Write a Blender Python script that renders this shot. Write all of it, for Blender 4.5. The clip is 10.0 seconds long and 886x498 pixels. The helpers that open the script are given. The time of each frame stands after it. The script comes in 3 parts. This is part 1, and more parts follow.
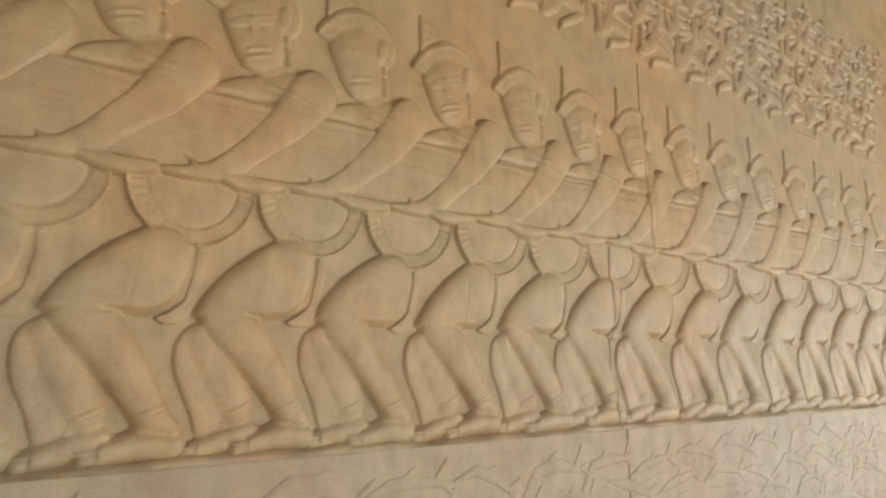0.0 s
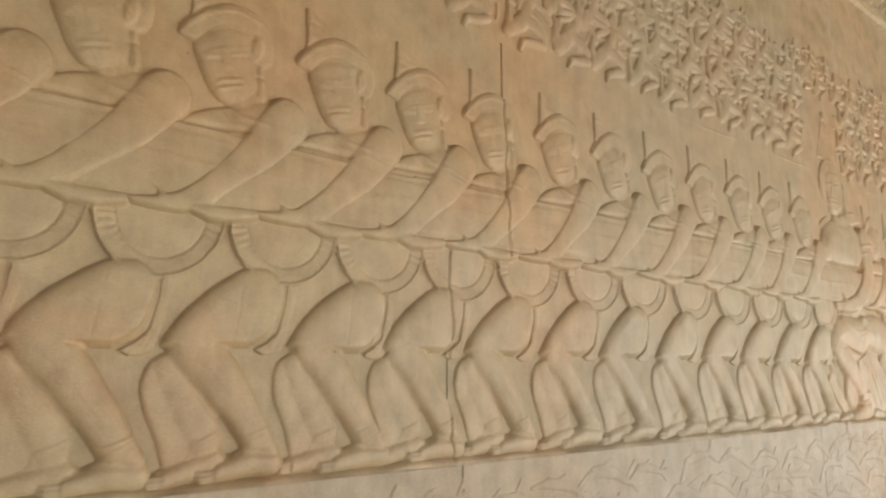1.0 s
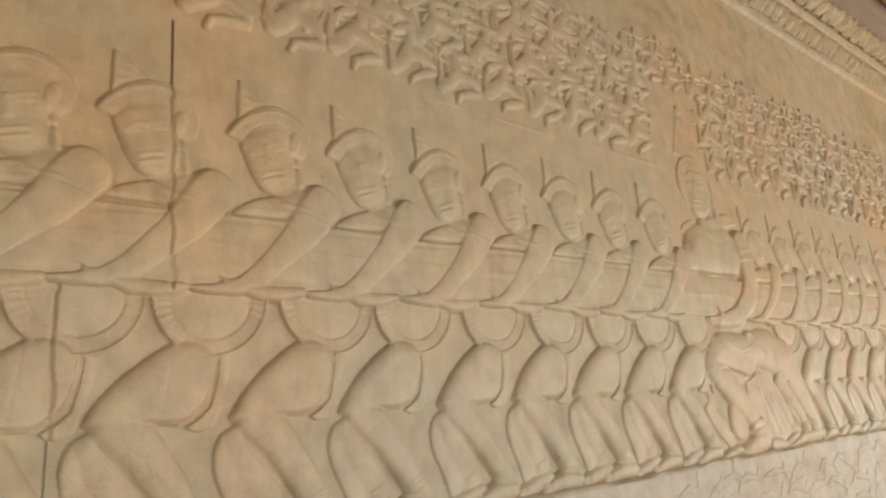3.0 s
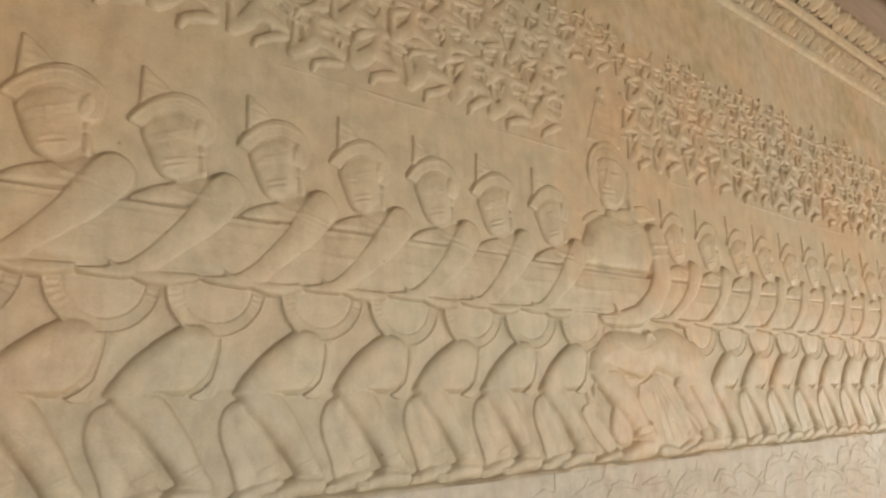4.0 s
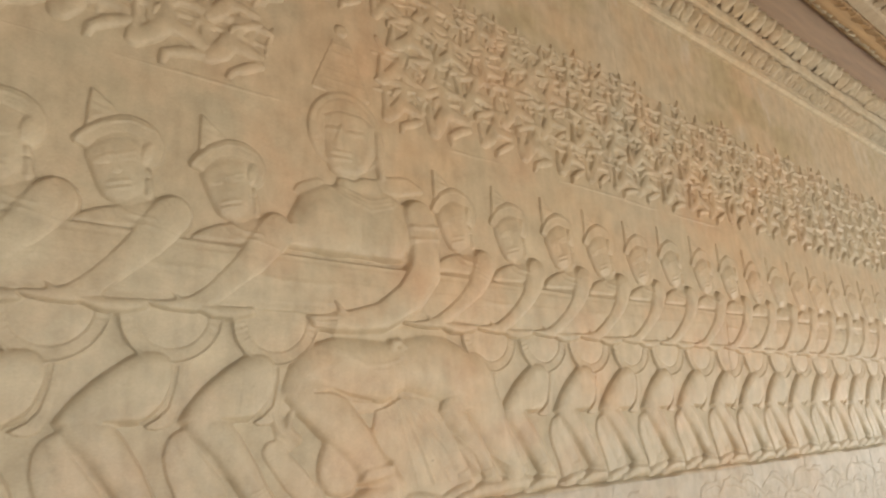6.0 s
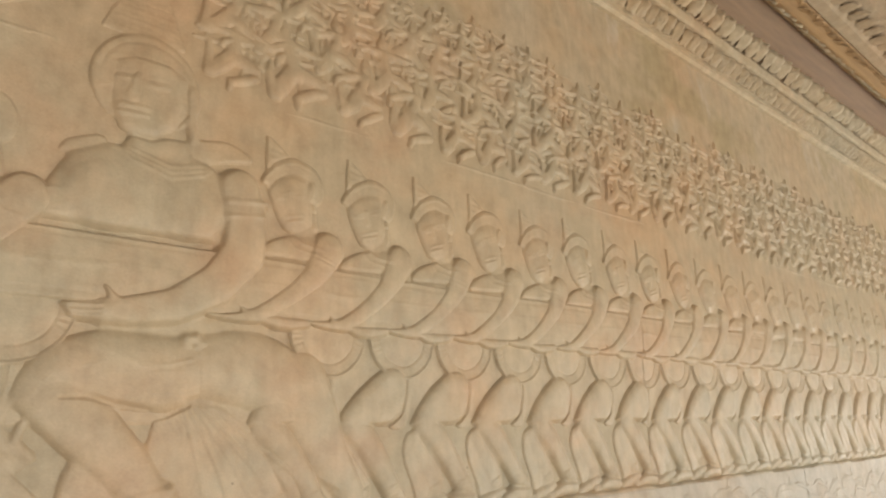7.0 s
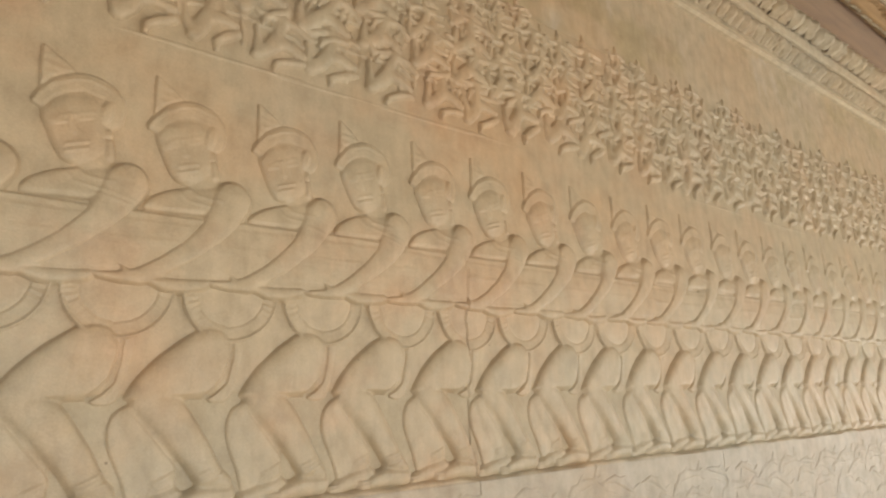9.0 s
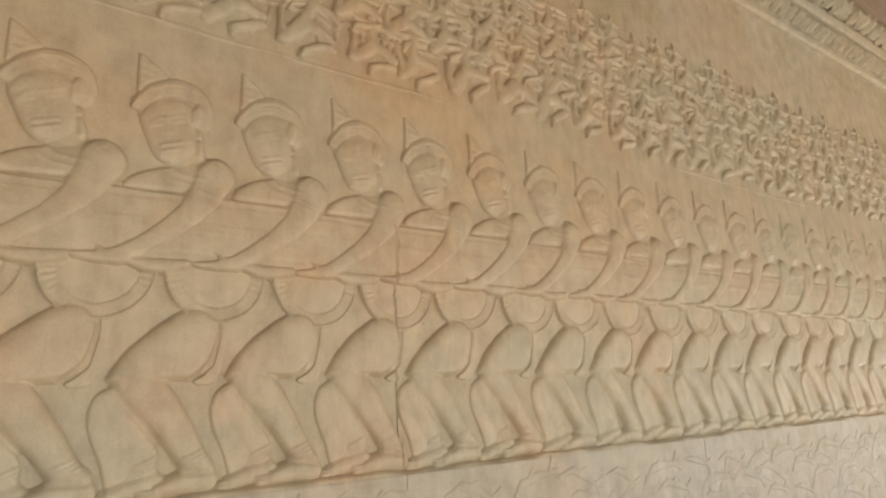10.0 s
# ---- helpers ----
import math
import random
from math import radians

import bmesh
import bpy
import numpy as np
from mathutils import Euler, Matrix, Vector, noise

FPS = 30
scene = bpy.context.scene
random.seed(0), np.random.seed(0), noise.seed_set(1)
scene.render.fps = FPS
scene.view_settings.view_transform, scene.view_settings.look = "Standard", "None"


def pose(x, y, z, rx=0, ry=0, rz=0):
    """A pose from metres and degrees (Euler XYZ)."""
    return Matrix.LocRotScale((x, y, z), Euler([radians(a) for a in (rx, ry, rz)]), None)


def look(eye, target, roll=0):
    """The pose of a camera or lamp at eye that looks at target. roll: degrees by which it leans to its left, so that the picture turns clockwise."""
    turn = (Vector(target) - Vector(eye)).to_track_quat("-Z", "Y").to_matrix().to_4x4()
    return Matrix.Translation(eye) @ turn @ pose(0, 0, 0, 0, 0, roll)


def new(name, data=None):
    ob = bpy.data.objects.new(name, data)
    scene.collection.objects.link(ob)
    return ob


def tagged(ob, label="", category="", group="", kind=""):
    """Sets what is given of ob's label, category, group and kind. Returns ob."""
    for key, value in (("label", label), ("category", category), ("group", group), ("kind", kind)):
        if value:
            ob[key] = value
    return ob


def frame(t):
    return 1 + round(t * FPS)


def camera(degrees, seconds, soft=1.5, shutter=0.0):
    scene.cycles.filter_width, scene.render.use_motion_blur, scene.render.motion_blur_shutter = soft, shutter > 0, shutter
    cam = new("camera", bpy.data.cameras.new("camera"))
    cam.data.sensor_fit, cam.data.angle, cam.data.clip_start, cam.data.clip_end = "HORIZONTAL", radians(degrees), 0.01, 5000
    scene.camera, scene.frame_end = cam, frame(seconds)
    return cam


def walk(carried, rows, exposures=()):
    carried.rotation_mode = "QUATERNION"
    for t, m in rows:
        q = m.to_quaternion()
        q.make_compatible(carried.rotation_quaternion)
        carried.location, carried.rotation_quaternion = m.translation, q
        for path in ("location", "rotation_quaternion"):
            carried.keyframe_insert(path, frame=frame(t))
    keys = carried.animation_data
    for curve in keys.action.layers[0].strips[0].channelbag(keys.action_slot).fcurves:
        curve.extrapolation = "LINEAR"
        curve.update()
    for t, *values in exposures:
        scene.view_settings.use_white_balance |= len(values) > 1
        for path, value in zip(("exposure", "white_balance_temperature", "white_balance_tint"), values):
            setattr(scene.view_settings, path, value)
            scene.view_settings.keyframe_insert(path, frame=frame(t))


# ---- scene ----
cam = camera(67.6, 10.0, soft=2.3, shutter=0.25)
PATH = [
    (0, (0.775, 0.116, 1.508), (1.943, 1.701, 1.857), 0.0),
    (0.5, (1.005, 0.138, 1.543), (2.215, 1.687, 1.913), -1.9),
    (1, (1.283, 0.072, 1.55), (2.479, 1.632, 1.918), 0.1),
    (1.5, (1.459, 0.062, 1.553), (2.622, 1.633, 1.973), -0.9),
    (2, (1.7, 0.112, 1.522), (2.863, 1.646, 2.064), -3.4),
    (2.5, (1.895, 0.127, 1.553), (3.112, 1.608, 2.126), -5.5),
    (2.7, (1.962, 0.105, 1.539), (3.209, 1.569, 2.089), -6.3),
    (3.8, (2.486, -0.199, 1.573), (3.661, 1.358, 2.014), -1.8),
    (4, (2.561, -0.208, 1.592), (3.758, 1.337, 2.02), -1.0),
    (4.5, (2.835, -0.158, 1.593), (4.031, 1.354, 2.125), -1.2),
    (5, (3.102, -0.16, 1.565), (4.323, 1.329, 2.107), -3.0),
    (5.5, (3.396, -0.22, 1.57), (4.625, 1.288, 2.036), -0.4),
    (5.7, (3.501, -0.229, 1.554), (4.714, 1.283, 2.048), -1.9),
    (6.8, (4.096, -0.201, 1.557), (5.368, 1.24, 2.112), -2.6),
    (7, (4.199, -0.227, 1.568), (5.467, 1.222, 2.107), -1.7),
    (7.5, (4.525, -0.294, 1.548), (5.759, 1.205, 2.027), -0.2),
    (8, (4.821, -0.271, 1.514), (6.091, 1.215, 1.939), -1.6),
    (8.5, (5.098, -0.198, 1.537), (6.361, 1.265, 2.051), -2.1),
    (9, (5.317, -0.227, 1.548), (6.545, 1.28, 2.02), -2.3),
    (9.5, (5.54, -0.246, 1.513), (6.727, 1.296, 1.975), -2.2),
    (10, (5.678, -0.215, 1.521), (6.857, 1.337, 1.971), -2.8),
]
EXPOSURES = [(0.0, 0.14), (1.0, 0.06), (2.0, 0.01), (2.5, 0.01), (4.0, 0.0), (5.0, -0.01), (7.0, -0.13), (8.5, -0.21), (9.0, -0.18), (9.5, -0.20), (10.0, -0.30)]
walk(cam, [(t, look(eye, target, roll)) for t, eye, target, roll in PATH], EXPOSURES)

# ---- world, sun, daylight ----
world = bpy.data.worlds.new("sky")
scene.world = world
world.use_nodes = True
wn = world.node_tree.nodes
sky = wn.new("ShaderNodeTexSky")
sky.sky_type = "NISHITA"
sky.sun_disc = False
sky.sun_elevation, sky.sun_rotation = radians(48), radians(150)
world.node_tree.links.new(sky.outputs[0], wn["Background"].inputs[0])
wn["Background"].inputs[1].default_value = 0.15

sun = new("sun", bpy.data.lights.new("sun", "SUN"))
sun.data.energy, sun.data.angle, sun.data.color = 4.6, radians(0.6), (1.0, 0.93, 0.82)
sun.matrix_world = look((14, -14, 20), (6, 0, 0))


def daylight(name, x, y, z, target, w, h, watts, color):
    """Daylight that enters by one bay of the gallery's open side."""
    lamp = new(name, bpy.data.lights.new(name, "AREA"))
    lamp.data.shape, lamp.data.size, lamp.data.size_y = "RECTANGLE", w, h
    lamp.data.energy, lamp.data.color = watts, color
    lamp.matrix_world = look((x, y, z), target)
    return lamp


daylight("daylight_side", 15.5, -1.9, 0.70, (11.5, 1.3, 3.2), 16.0, 0.9, 350, (1.0, 0.945, 0.86))
daylight("daylight_near", 9.5, -1.9, 0.70, (9.5, 1.3, 3.1), 16.0, 0.8, 230, (1.0, 0.945, 0.86))

# ---- materials ----


def nodes_of(name, rough=0.8):
    m = bpy.data.materials.new(name)
    m.use_nodes = True
    t = m.node_tree
    b = t.nodes["Principled BSDF"]
    b.inputs["Roughness"].default_value = rough
    return m, t, b


def ramp(t, fac, stops):
    r = t.nodes.new("ShaderNodeValToRGB")
    while len(r.color_ramp.elements) < len(stops):
        r.color_ramp.elements.new(0.5)
    for e, (p, c) in zip(r.color_ramp.elements, stops):
        e.position, e.color = p, (*c, 1)
    t.links.new(fac, r.inputs[0])
    return r.outputs[0]


def cloud(t, place, scale, detail=4, rough=0.55, stretch=None):
    n = t.nodes.new("ShaderNodeTexNoise")
    n.inputs["Scale"].default_value, n.inputs["Detail"].default_value, n.inputs["Roughness"].default_value = scale, detail, rough
    if stretch:
        mp = t.nodes.new("ShaderNodeMapping")
        mp.inputs["Scale"].default_value = stretch
        t.links.new(place, mp.inputs[0])
        place = mp.outputs[0]
    t.links.new(place, n.inputs["Vector"])
    return n.outputs[0]


def mix(t, fac, a, b, kind="MIX"):
    n = t.nodes.new("ShaderNodeMix")
    n.data_type, n.blend_type = "RGBA", kind
    if isinstance(fac, float):
        n.inputs[0].default_value = fac
    else:
        t.links.new(fac, n.inputs[0])
    for socket, value in ((n.inputs[6], a), (n.inputs[7], b)):
        if isinstance(value, tuple):
            socket.default_value = (*value, 1)
        else:
            t.links.new(value, socket)
    return n.outputs[2]


def stone(name, base, warm, grey, rough=0.46, bump=0.45, grey_at=(0.50, 0.66), warm_at=(0.46, 0.64), stain=None):
    """Sandstone: soft patches of ochre and grey-green, streaks, grain and fine chisel relief."""
    m, t, b = nodes_of(name, rough)
    place = t.nodes.new("ShaderNodeNewGeometry").outputs["Position"]
    warmth = ramp(t, cloud(t, place, 2.6, 5), [(warm_at[0], (0, 0, 0)), (warm_at[1], (1, 1, 1))])
    greyness = ramp(t, cloud(t, place, 1.1, 6, 0.6, (1.0, 1.0, 0.6)), [(grey_at[0], (0, 0, 0)), (grey_at[1], (1, 1, 1))])
    along = t.nodes.new("ShaderNodeSeparateXYZ")
    t.links.new(place, along.inputs[0])
    drift = t.nodes.new("ShaderNodeMath")
    drift.operation = "MULTIPLY_ADD"
    t.links.new(cloud(t, place, 1.7, 3), drift.inputs[0])
    drift.inputs[1].default_value = 1.6
    t.links.new(along.outputs[0], drift.inputs[2])
    span = t.nodes.new("ShaderNodeMath")
    span.operation = "DIVIDE"
    t.links.new(drift.outputs[0], span.inputs[0])
    span.inputs[1].default_value = 14.0
    bed = ramp(t, span.outputs[0], [(0.16, (0.1,) * 3), (0.235, (0.12,) * 3), (0.265, (0.8,) * 3), (0.35, (0.75,) * 3), (0.40, (0.2,) * 3), (0.58, (0.12,) * 3), (0.65, (0.8,) * 3), (0.8, (0.6,) * 3)])
    red = ramp(t, cloud(t, place, 3.4, 5, 0.62), [(0.50, (0, 0, 0)), (0.70, (0.48, 0.48, 0.48))])
    c = mix(t, warmth, base, warm)
    c = mix(t, red, c, tuple(v * k for v, k in zip(warm, (1.03, 0.87, 0.83))))
    grey_fac = mix(t, 0.55, greyness, bed)
    c = mix(t, grey_fac, c, grey)
    c = mix(t, ramp(t, span.outputs[0], [(0.12, (1.0,) * 3), (0.20, (0.7,) * 3), (0.24, (0.0,) * 3)]), c, (1.01, 0.99, 0.90), "MULTIPLY")
    if stain:
        c = mix(t, ramp(t, cloud(t, place, 1.6, 5, 0.6, (1.0, 1.0, 1.6)), [(0.50, (0, 0, 0)), (0.62, (0.6, 0.6, 0.6))]), c, stain)
        c = mix(t, ramp(t, cloud(t, place, 2.3, 5, 0.65, (1.3, 1.0, 0.7)), [(0.60, (0, 0, 0)), (0.70, (0.6, 0.6, 0.6))]), c, (0.60, 0.55, 0.46))
    blotch = ramp(t, cloud(t, place, 14, 5, 0.6), [(0.28, (0.78, 0.77, 0.75)), (0.72, (1.12, 1.12, 1.12))])
    c = mix(t, 0.8, c, blotch, "MULTIPLY")
    streak = ramp(t, cloud(t, place, 30, 4, 0.6, (1.0, 1.0, 0.22)), [(0.35, (0.90, 0.89, 0.87)), (0.65, (1.05, 1.05, 1.05))])
    c = mix(t, 0.7, c, streak, "MULTIPLY")
    grain = ramp(t, cloud(t, place, 260, 3, 0.6), [(0.3, (0.85, 0.85, 0.85)), (0.7, (1.1, 1.1, 1.1))])
    c = mix(t, 0.6, c, grain, "MULTIPLY")
    pit = t.nodes.new("ShaderNodeTexVoronoi")
    pit.inputs["Scale"].default_value = 15
    t.links.new(place, pit.inputs["Vector"])
    hole = ramp(t, pit.outputs["Distance"], [(0.035, (1, 1, 1)), (0.06, (0, 0, 0))])
    some = ramp(t, cloud(t, place, 5, 2), [(0.56, (0, 0, 0)), (0.62, (0.75, 0.75, 0.75))])
    c = mix(t, mix(t, 1.0, hole, some, "MULTIPLY"), c, (0.16, 0.115, 0.075))
    t.links.new(c, b.inputs["Base Color"])
    r = ramp(t, cloud(t, place, 9, 4), [(0.3, (rough - 0.1,) * 3), (0.7, (rough + 0.12,) * 3)])
    t.links.new(r, b.inputs["Roughness"])
    b.inputs["Specular IOR Level"].default_value = 0.5
    add = t.nodes.new("ShaderNodeMath")
    add.operation = "MULTIPLY_ADD"
    t.links.new(cloud(t, place, 55, 5, 0.6), add.inputs[0])
    add.inputs[1].default_value = 1.6
    t.links.new(cloud(t, place, 300, 2), add.inputs[2])
    bp = t.nodes.new("ShaderNodeBump")
    bp.inputs["Strength"].default_value, bp.inputs["Distance"].default_value = bump, 0.003
    t.links.new(add.outputs[0], bp.inputs["Height"])
    t.links.new(bp.outputs[0], b.inputs["Normal"])
    return m


SAND = stone("relief_sandstone", (0.507, 0.404, 0.267), (0.55, 0.386, 0.234), (0.435, 0.416, 0.320))
SAND_DEEP = stone("recessed_sandstone", (0.47, 0.388, 0.262), (0.488, 0.378, 0.243), (0.43, 0.39, 0.295), 0.65)
SAND_LOW = stone("lower_sandstone", (0.475, 0.40, 0.295), (0.475, 0.372, 0.258), (0.46, 0.43, 0.36), 0.55)
SAND_TOP = stone("upper_sandstone", (0.51, 0.41, 0.27), (0.53, 0.39, 0.235), (0.50, 0.45, 0.345), 0.7, stain=(0.39, 0.32, 0.18))
CORNICE = stone("cornice_sandstone", (0.55, 0.455, 0.31), (0.56, 0.43, 0.27), (0.50, 0.455, 0.35), 0.75, 0.5)
# cream like the cornice, with the dimmer light under the ceiling coloured in
MOULDING_SHADED = stone("shaded_moulding_sandstone", (0.43, 0.33, 0.21), (0.45, 0.32, 0.19), (0.40, 0.34, 0.25), 0.75, 0.5)
# core behind the blocks, coloured dark as the shadow in their open joints
JOINT_SHADOW = stone("joint_shadow_stone", (0.22, 0.16, 0.10), (0.24, 0.16, 0.09), (0.2, 0.17, 0.12), 0.9)
PAVING = stone("paving_stone", (0.40, 0.35, 0.28), (0.42, 0.34, 0.26), (0.36, 0.34, 0.29), 0.7)
EARTH = stone("dry_earth", (0.45, 0.36, 0.25), (0.46, 0.34, 0.22), (0.38, 0.34, 0.24), 0.9)


def wood(name, base, dark):
    m, t, b = nodes_of(name, 0.6)
    place = t.nodes.new("ShaderNodeNewGeometry").outputs["Position"]
    g = cloud(t, place, 6, 6, 0.6, (0.4, 6, 6))
    t.links.new(ramp(t, g, [(0.3, dark), (0.7, base)]), b.inputs["Base Color"])
    bp = t.nodes.new("ShaderNodeBump")
    bp.inputs["Strength"].default_value, bp.inputs["Distance"].default_value = 0.3, 0.003
    t.links.new(g, bp.inputs["Height"])
    t.links.new(bp.outputs[0], b.inputs["Normal"])
    return m


BROWN = wood("brown_painted_wood", (0.25, 0.155, 0.078), (0.18, 0.108, 0.054))
OCHRE = wood("ochre_carved_wood", (0.46, 0.31, 0.16), (0.36, 0.24, 0.13))

# ---- mesh helpers ----


def mesh_object(name, bm, material, parent=None, label=""):
    me = bpy.data.meshes.new(name)
    bm.normal_update()
    bm.to_mesh(me)
    bm.free()
    me.materials.append(material)
    ob = new(name, me)
    ob.parent = parent
    if label:
        ob["label"] = label
    return ob


def part(name, bm, material, parent, label=""):
    return mesh_object(name, bm, material, parent, label)


def block(x0, x1, y0, y1, z0, z1, bevel=0.0, bm=None):
    bm = bm or bmesh.new()
    got = bmesh.ops.create_cube(bm, size=1)
    for v in got["verts"]:
        v.co = Vector((x0 + (v.co.x + 0.5) * (x1 - x0), y0 + (v.co.y + 0.5) * (y1 - y0), z0 + (v.co.z + 0.5) * (z1 - z0)))
    if bevel:
        edges = list({e for v in got["verts"] for e in v.link_edges})
        bmesh.ops.bevel(bm, geom=edges, offset=bevel, segments=2, affect="EDGES")
    return bm


def extrude_profile(profile, x0, x1):
    """A moulding: a closed (y, z) profile drawn out along x."""
    bm = bmesh.new()
    a = [bm.verts.new((x0, y, z)) for y, z in profile]
    b = [bm.verts.new((x1, y, z)) for y, z in profile]
    n = len(profile)
    for i in range(n):
        bm.faces.new((a[i], a[(i + 1) % n], b[(i + 1) % n], b[i]))
    bm.faces.new(a[::-1])
    bm.faces.new(b)
    bmesh.ops.recalc_face_normals(bm, faces=bm.faces)
    return bm


# ---- carving: shapes raised from a plane, joined softly ----
BACK, FRONT, DEPTH = 1.374, 1.344, 0.60
LOW = -0.03
JOINTS = [(2.491, 1.857, 2.46), (2.294, 1.34, 1.857), (6.698, 1.34, 2.03), (6.418, 2.30, 2.486), (0.62, 1.34, 1.857), (9.45, 1.34, 2.03), (9.1, 2.03, 2.47), (11.9, 1.34, 2.47)]


def bulge(q, height, base, full=2.0):
    """Rounded cross-section: q is the distance over the radius; full flattens the top."""
    e = 1 - np.minimum(q, 30) ** full
    rise = np.sqrt(np.abs(e))
    return np.maximum(np.where(e > 0, base + height * rise, base - (0.04 + height) * rise), LOW)


def limb(A, Z, points, height, base=0.0, full=2.0):
    """A chain of round limbs through (a, z, radius)."""
    out = np.full(A.shape, LOW)
    for (a0, z0, r0), (a1, z1, r1) in zip(points, points[1:]):
        da, dz = a1 - a0, z1 - z0
        s = np.clip(((A - a0) * da + (Z - z0) * dz) / (da * da + dz * dz), 0, 1)
        d = np.hypot(A - a0 - s * da, Z - z0 - s * dz)
        out = np.maximum(out, bulge(d / (r0 + s * (r1 - r0)), height, base, full))
    return out


def oval(A, Z, a, z, ra, rz, height, base=0.0, turn=0.0):
    c, s = math.cos(radians(turn)), math.sin(radians(turn))
    u, v = ((A - a) * c + (Z - z) * s) / ra, (-(A - a) * s + (Z - z) * c) / rz
    return bulge(np.hypot(u, v), height, base)


def slab(A, Z, corners, height, soft=0.012):
    """A flat raised field inside a convex outline, given anticlockwise, with a rounded edge."""
    d = np.full(A.shape, 9.0)
    n = len(corners)
    for i in range(n):
        (a0, z0), (a1, z1) = corners[i], corners[(i + 1) % n]
        l = math.hypot(a1 - a0, z1 - z0)
        d = np.minimum(d, ((a1 - a0) * (Z - z0) - (z1 - z0) * (A - a0)) / l)
    e = np.clip(d / soft, -1, 1)
    return np.where(e > 0, height * np.sqrt(1 - (1 - np.abs(e)) ** 2), LOW * np.minimum(1, -e * 3))


def plate(A, Z, outline, height, base=0.0, soft=0.03, turns=2):
    """A raised form of any outline: corners are rounded off, the edge rises over the width soft."""
    pts = list(outline)
    for _ in range(turns):
        pts = [(p[0] * w + q[0] * (1 - w), p[1] * w + q[1] * (1 - w)) for p, q in zip(pts, pts[1:] + pts[:1]) for w in (0.75, 0.25)]
    lo_a, hi_a = min(p[0] for p in pts) - 0.01, max(p[0] for p in pts) + 0.01
    lo_z, hi_z = min(p[1] for p in pts) - 0.01, max(p[1] for p in pts) + 0.01
    rows, cols = np.nonzero((A > lo_a) & (A < hi_a) & (Z > lo_z) & (Z < hi_z))
    out = np.full(A.shape, LOW)
    if not len(rows):
        return out
    win = (slice(rows.min(), rows.max() + 1), slice(cols.min(), cols.max() + 1))
    u, v = A[win], Z[win]
    dist = np.full(u.shape, 9.0)
    inside = np.zeros(u.shape, dtype=bool)
    for (a0, z0), (a1, z1) in zip(pts, pts[1:] + pts[:1]):
        da, dz = a1 - a0, z1 - z0
        s = np.clip(((u - a0) * da + (v - z0) * dz) / max(da * da + dz * dz, 1e-12), 0, 1)
        dist = np.minimum(dist, np.hypot(u - a0 - s * da, v - z0 - s * dz))
        if dz:
            inside ^= ((z0 > v) != (z1 > v)) & (u < a0 + (v - z0) * da / dz)
    e = np.clip(dist / soft, 0, 1)
    rise = np.sqrt(1 - (1 - e) ** 2.7)
    out[win] = np.where(inside, base + height * rise, LOW * np.minimum(1, dist * 60))
    return out


def soft_max(a, b, k=0.006):
    h = np.clip(0.5 + 0.5 * (a - b) / k, 0, 1)
    return b * (1 - h) + a * h + k * h * (1 - h)


def worn(h, turns):
    """Soft wear of the edges: steep places are smoothed, shallow marks stay."""
    h = np.maximum(h, -0.004)
    for _ in range(turns):
        p = np.pad(h, 1, mode="edge")
        p = (p[:-2] + 2 * p[1:-1] + p[2:]) / 4
        p = (p[:, :-2] + 2 * p[:, 1:-1] + p[:, 2:]) / 4
        w = np.clip(np.abs(h - p) / 0.0016, 0, 1)
        h = h * (1 - w) + p * w
    return h


def wobble(A, Z, seed, size=0.0012):
    r = random.Random(seed)
    out = np.zeros(A.shape)
    for _ in range(7):
        f, g, p = r.uniform(-70, 70), r.uniform(-70, 70), r.uniform(0, 6.28)
        out += np.sin(A * f + Z * g + p)
    return out * size / 2.6


def relief(name, h, A, Z, x, y, material, cut=0.0015, joints=True):
    """A mesh of the raised part of a height field, set on the plane y, moved by x."""
    if joints:
        U = A + x
        for ju, z0, z1 in JOINTS:
            wav = 0.003 * np.sin(Z * 23 + ju) + 0.002 * np.sin(Z * 61)
            near = (np.abs(U - ju - wav) < 0.0030) & (Z > z0) & (Z < z1)
            h = np.where(near & (h > cut), np.maximum(h - 0.013, cut * 1.5), h)
    keep = h > cut
    nz, na = h.shape
    quad = keep[:-1, :-1] | keep[1:, :-1] | keep[:-1, 1:] | keep[1:, 1:]
    j, i = np.nonzero(quad)
    corner = np.stack([j * na + i, j * na + i + 1, (j + 1) * na + i + 1, (j + 1) * na + i], 1)
    used, faces = np.unique(corner, return_inverse=True)
    hh = np.where(keep, h * DEPTH, -0.006).ravel()[used]
    co = np.stack([A.ravel()[used] + x, y - hh, Z.ravel()[used]], 1)
    me = bpy.data.meshes.new(name)
    me.vertices.add(len(co))
    me.vertices.foreach_set("co", co.ravel())
    me.loops.add(faces.size)
    me.loops.foreach_set("vertex_index", faces.ravel().astype(np.int32))
    me.polygons.add(len(corner))
    me.polygons.foreach_set("loop_start", np.arange(0, faces.size, 4, dtype=np.int32))
    me.polygons.foreach_set("use_smooth", np.ones(len(corner), dtype=bool))
    me.update(calc_edges=True)
    me.materials.append(material)
    return new(name, me)


def grid(a0, a1, z0, z1, step):
    return np.meshgrid(np.arange(a0, a1, step), np.arange(z0, z1, step))


# ---- the wall and its courses ----
X0, X1 = -3.0, 24.0
wall = tagged(new("wall_relief"), "long sandstone gallery wall carved in bas-relief", "wall", kind="structure")
part("core", block(X0, X1, 1.40, 2.1, 0.0, 4.6), JOINT_SHADOW, wall)


OPEN_JOINTS = {2.491: 0.0028, 6.698: 0.0012, 2.318: 0.0012, 2.294: 0.001}


